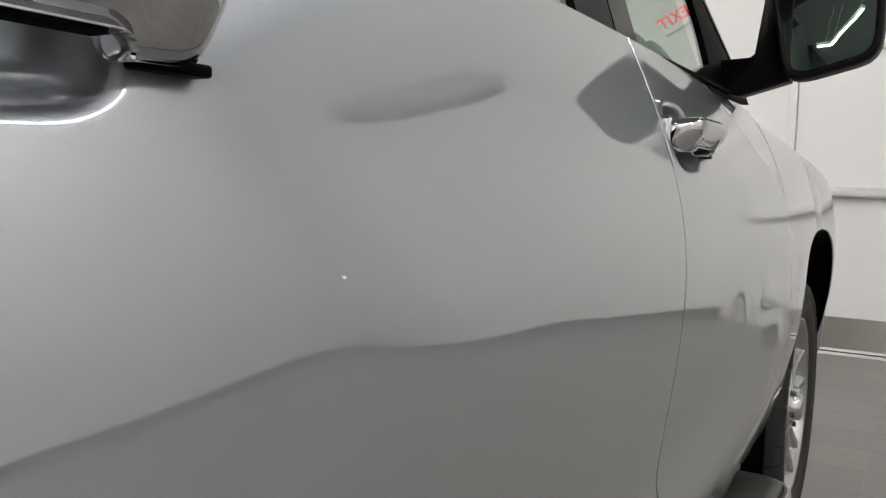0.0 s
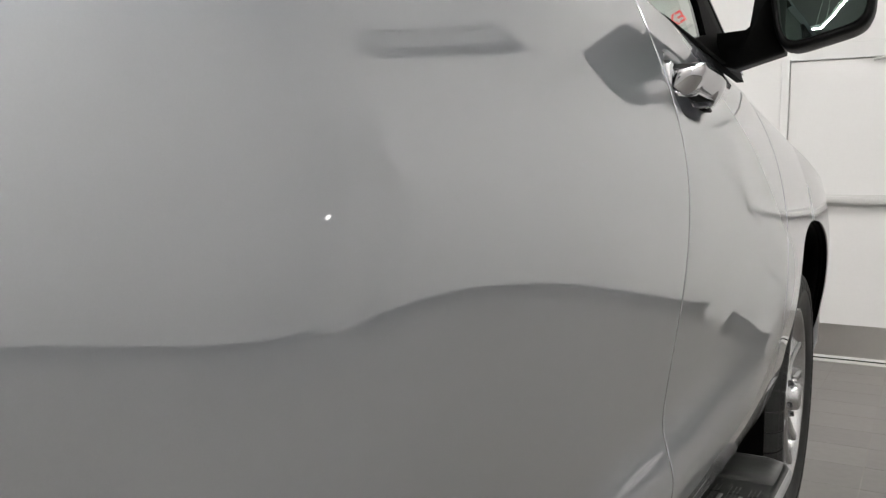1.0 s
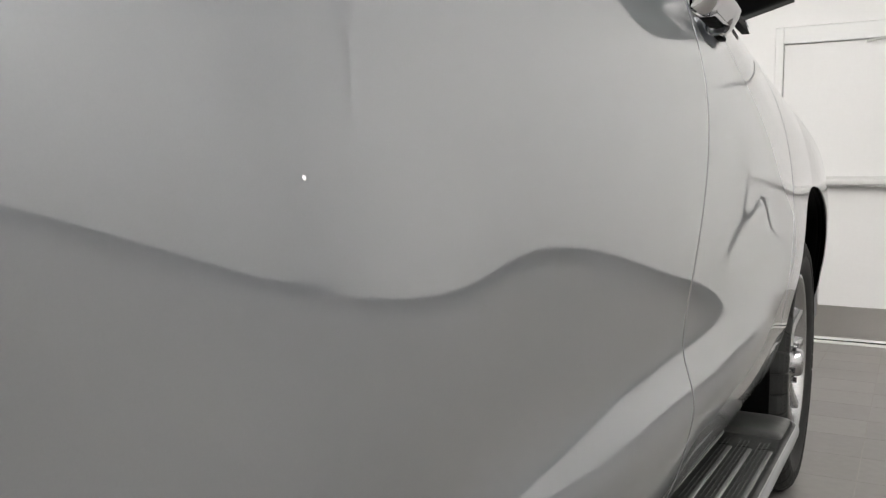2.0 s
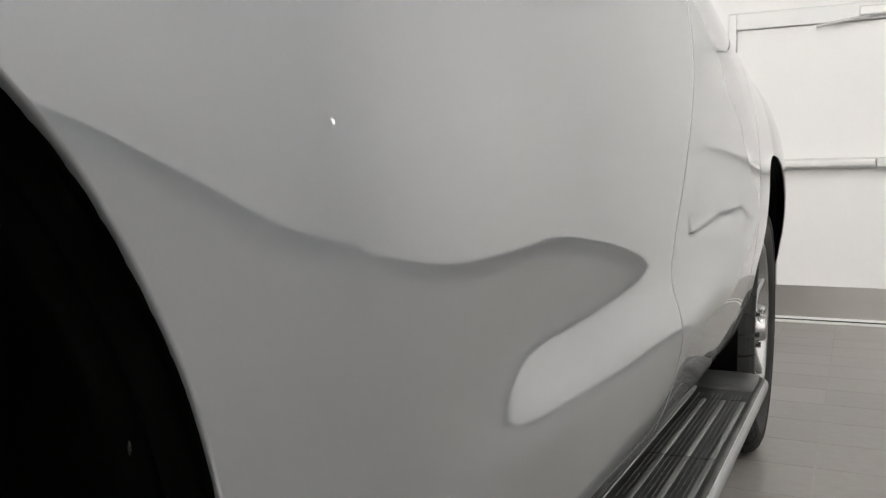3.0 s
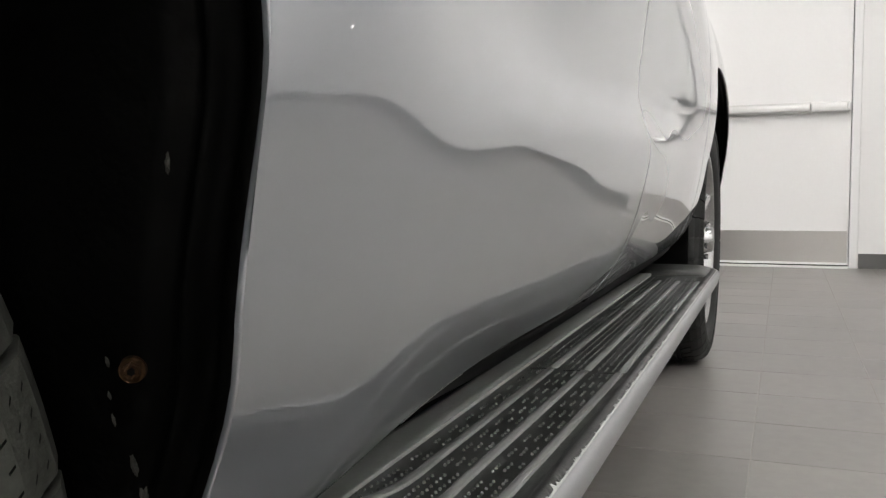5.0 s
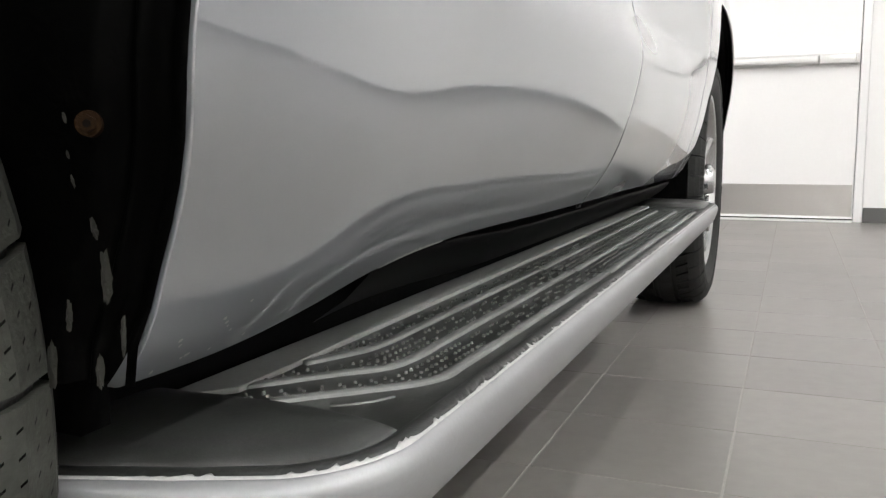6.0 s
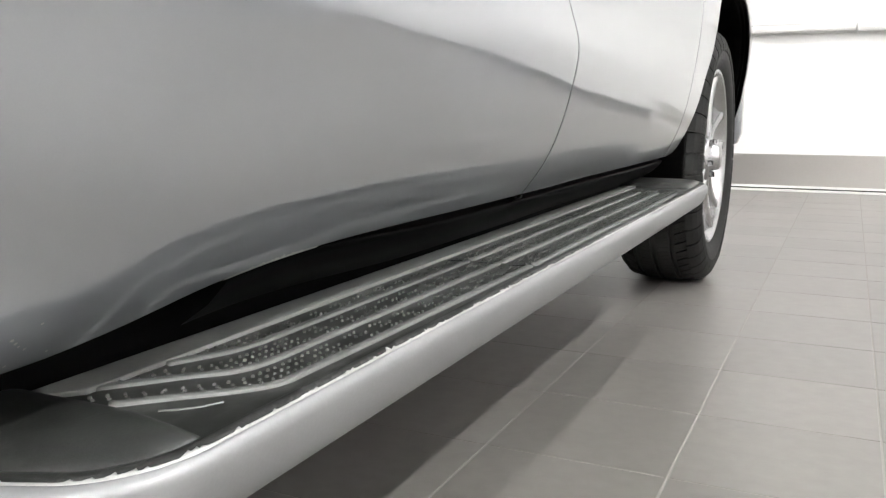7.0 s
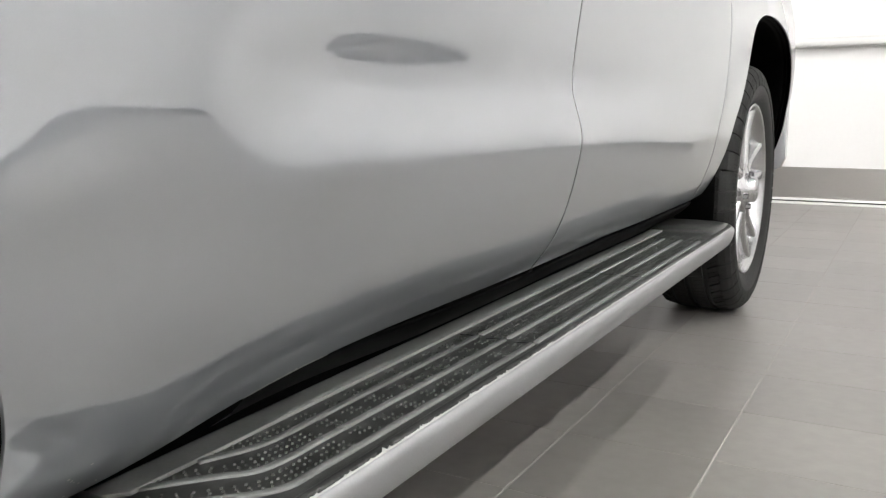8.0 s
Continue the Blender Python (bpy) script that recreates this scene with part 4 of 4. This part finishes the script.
def running_board():
    rb = empty("running_board", "running board with chipped silver side and black ribbed tread", "running board")
    rows = []
    for off, z in ((0.036, -0.056), (0.026, -0.0555), (0.019, -0.0525), (0.0125, -0.0455), (0.0055, -0.033), (0.0015, -0.021), (0.0, -0.011), (0.0008, -0.006), (0.0025, -0.0032), (0.005, -0.001), (0.0075, -0.0002), (0.0100, -0.001)):
        rows.append([(x, y, BZ + z) for x, y in board_outline(off, -0.135, 16)])
    part("side_skirt", grid_mesh(rows), BOARD_SILVER, rb, "silver painted side with chipped upper edge")

    # the black skin of the deck is chipped back unevenly along the rim
    def dense(inset, chip=0.0):
        p = np.array(board_outline(inset, -0.135, 24))
        d = np.concatenate([[0], np.cumsum(np.hypot(*np.diff(p, axis=0).T))])
        t = np.linspace(0, d[-1], 1100)
        xs, ys = np.interp(t, d, p[:, 0]), np.interp(t, d, p[:, 1])
        out = []
        for x, y, a in zip(xs, ys, t):
            c = 0.0
            if chip:
                c = max(0.0, noise.noise((a * 14, 0.3, 0)) * 1.2 + noise.noise((a * 70, 5, 0)) * 0.8 + noise.noise((a * 260, 9, 0)) * 0.6 - 0.30) * chip
                c *= 0.12 + 0.88 * float(ease(0.27, 0.33, y)) * (1 - 0.5 * float(ease(0.9, 1.6, y)))
            out.append((x - (c if y > 0.3 else 0), y + (c if y < 0.36 else 0)))
        return out

    rings = ((dense(0.0070, 0.0060), BZ - 0.0008), (dense(0.0076, 0.0060), BZ + 0.0005), (dense(0.0125), BZ + 0.0018), (dense(0.0155), BZ + 0.0024), (dense(0.0185), BZ + 0.0019), (dense(0.0215), BZ + 0.0003), (dense(0.0245), BZ - 0.0015))
    bm = grid_mesh([[(x, y, z) for x, y in o] for o, z in rings])
    last = [bm.verts.new((x, y, BZ - 0.0015)) for x, y in dense(0.0245)]
    bm.faces.new(last)
    bmesh.ops.remove_doubles(bm, verts=bm.verts, dist=0.00005)
    part("deck", bm, BOARD_BLACK, rb, "black textured plastic deck with a raised rim")
    # bare bright metal where the skin is chipped, a ragged line just inside the painted side
    edge, ragged = dense(0.0066), dense(0.0080)
    d = 0.0
    worn = []
    for k in range(1, len(edge) - 1):
        (xa, ya), (xb, yb) = edge[k], ragged[k]
        d += math.dist(edge[k], edge[k - 1])
        wear = float(ease(0.255, 0.275, xb + yb)) * (1 - 0.55 * float(ease(0.7, 1.5, yb)))
        c = wear * max(0.0, noise.noise((d * 45, 2.1, 0)) + 0.9 * noise.noise((d * 190, 7, 0)) + 0.5 * noise.noise((d * 520, 3, 0)) - 0.02) * 3.4
        f = 1 + c
        x, y = xa + (xb - xa) * f, ya + (yb - ya) * f
        lift = min(0.0018, 0.0005 + 0.0013 * max(0.0, 0.0014 * f - 0.001) / 0.0049)
        worn.append([(xa, ya, BZ - 0.0002), ((xa + x) / 2, (ya + y) / 2, BZ + 0.0008 + lift / 2), (x, y, BZ + 0.0004 + lift), (x, y, BZ - 0.001)])
    part("chipped_rim", grid_mesh(worn), CHIPPED, rb, "bright metal line where the rim is chipped")
    # smooth end caps, swelling gently over the deck
    for y0, y1, tag in ((BY0 + 0.022, 0.391, 1), (2.045, BY1 - 0.022, -1)):
        rows = []
        for i in range(61):
            t = i / 60
            row = []
            for j in range(61):
                u = j / 60
                x = -0.132 + 0.211 * u
                ya = y0 + (0.43 * (x + 0.135) - 0.050 if tag == 1 else 0)
                end = y1 - (0.010 * float(ease(0.55, 1.0, u)) if tag == 1 else 0)
                swell = (1 - abs(2 * t - 1) ** 5) ** 0.5 * (1 - u ** 12) ** 0.5
                row.append((x, ya + (end - ya) * t, BZ - 0.0060 + (0.0125 if tag == 1 else 0.017) * swell))
            rows.append(row)
        part("end_cap", grid_mesh(rows), CAP, rb, "smooth black end cap")
    strip = [(-0.080, 0.366), (-0.047, 0.402), (-0.047, 0.90), (-0.047, 1.45), (-0.047, 2.02), (-0.052, 2.075), (-0.060, 2.14), (-0.080, 2.16)]
    part("inner_strip", prism(strip, "z", BZ - 0.004, BZ + 0.0022, 0.0012, 2), STRIP, rb, "grey strip along the body", False)
    for k, sweep in enumerate(SWEEPS):
        part("ridge", strip_along(resample(sweep, 30) + [(ridge_x(k, 0.75), 0.75), (RUNS[k], 0.968)], 0.0094, BZ - 0.003, BZ + 0.0012), RIDGE, rb, "grey ridge")
        for a, b in BREAKS:
            x = RUNS[k] + 0.0015
            part("ridge", strip_along([(x, a), (x, (a + b) / 2), (x, b)], 0.0094, BZ - 0.003, BZ + 0.0012), RIDGE, rb, "grey ridge")
        for y in (0.973, 1.470, 1.945):
            part("groove", strip_along([(RUNS[k] - 0.026, y - 0.006), (RUNS[k] - 0.014, y - 0.002), (RUNS[k] - 0.004, y)], 0.0030, BZ - 0.003, BZ - 0.0009), LINER, rb, "dark groove across the tread")
    part("ridge", strip_along([(0.020, 0.399), (0.030, 0.406), (0.040, 0.417), (0.047, 0.430)], 0.0030, BZ - 0.003, BZ - 0.0006), RIDGE, rb, "worn grey ridge")
    tagged(part("grip_texture", grip_nubs(), GRIP, rb, "", False), "fine raised grip studs", "", "", "stuff")
    return rb


running_board()


# ---- floor tiles ----
def floor_tiles():
    wide, long = 0.3085, 0.3055
    hx, hy = wide / 2 - 0.0014, long / 2 - 0.0009
    bm = box(-hx, hx, -hy, hy, -0.008, 0.0, 0.0010, 1)
    mesh = bpy.data.meshes.new("tile")
    bm.to_mesh(mesh)
    bm.free()
    mesh.materials.append(TILE)
    floor = bpy.data.objects["floor"]
    far = []
    for i in range(-16, 16):
        for j in range(-22, 18):
            x, y = -0.121 + wide * (i + 0.5), 1.595 + long * (j + 0.5)
            if not (X0 + 0.1 < x < X1 + 0.1 and Y0 - 0.1 < y < Y1 + 0.1):
                continue
            if -0.9 < x < 2.3 and -0.6 < y < 6.4:
                t = new("tile", mesh)
                t.location = (x, y, 0)
                t.parent = floor
            else:
                far.append((x, y))
    bm = bmesh.new()
    for x, y in far:
        vs = [bm.verts.new((x + sx * hx, y + sy * hy, z)) for z in (-0.008, 0.0) for sx, sy in ((-1, -1), (1, -1), (1, 1), (-1, 1))]
        for f in ((4, 5, 6, 7), (0, 1, 5, 4), (1, 2, 6, 5), (2, 3, 7, 6), (3, 0, 4, 7)):
            bm.faces.new([vs[q] for q in f])
    ob = part("outer_tiles", bm, TILE, floor, "", False)
    tagged(ob, "grey porcelain tiles further off", "", "", "stuff")


floor_tiles()
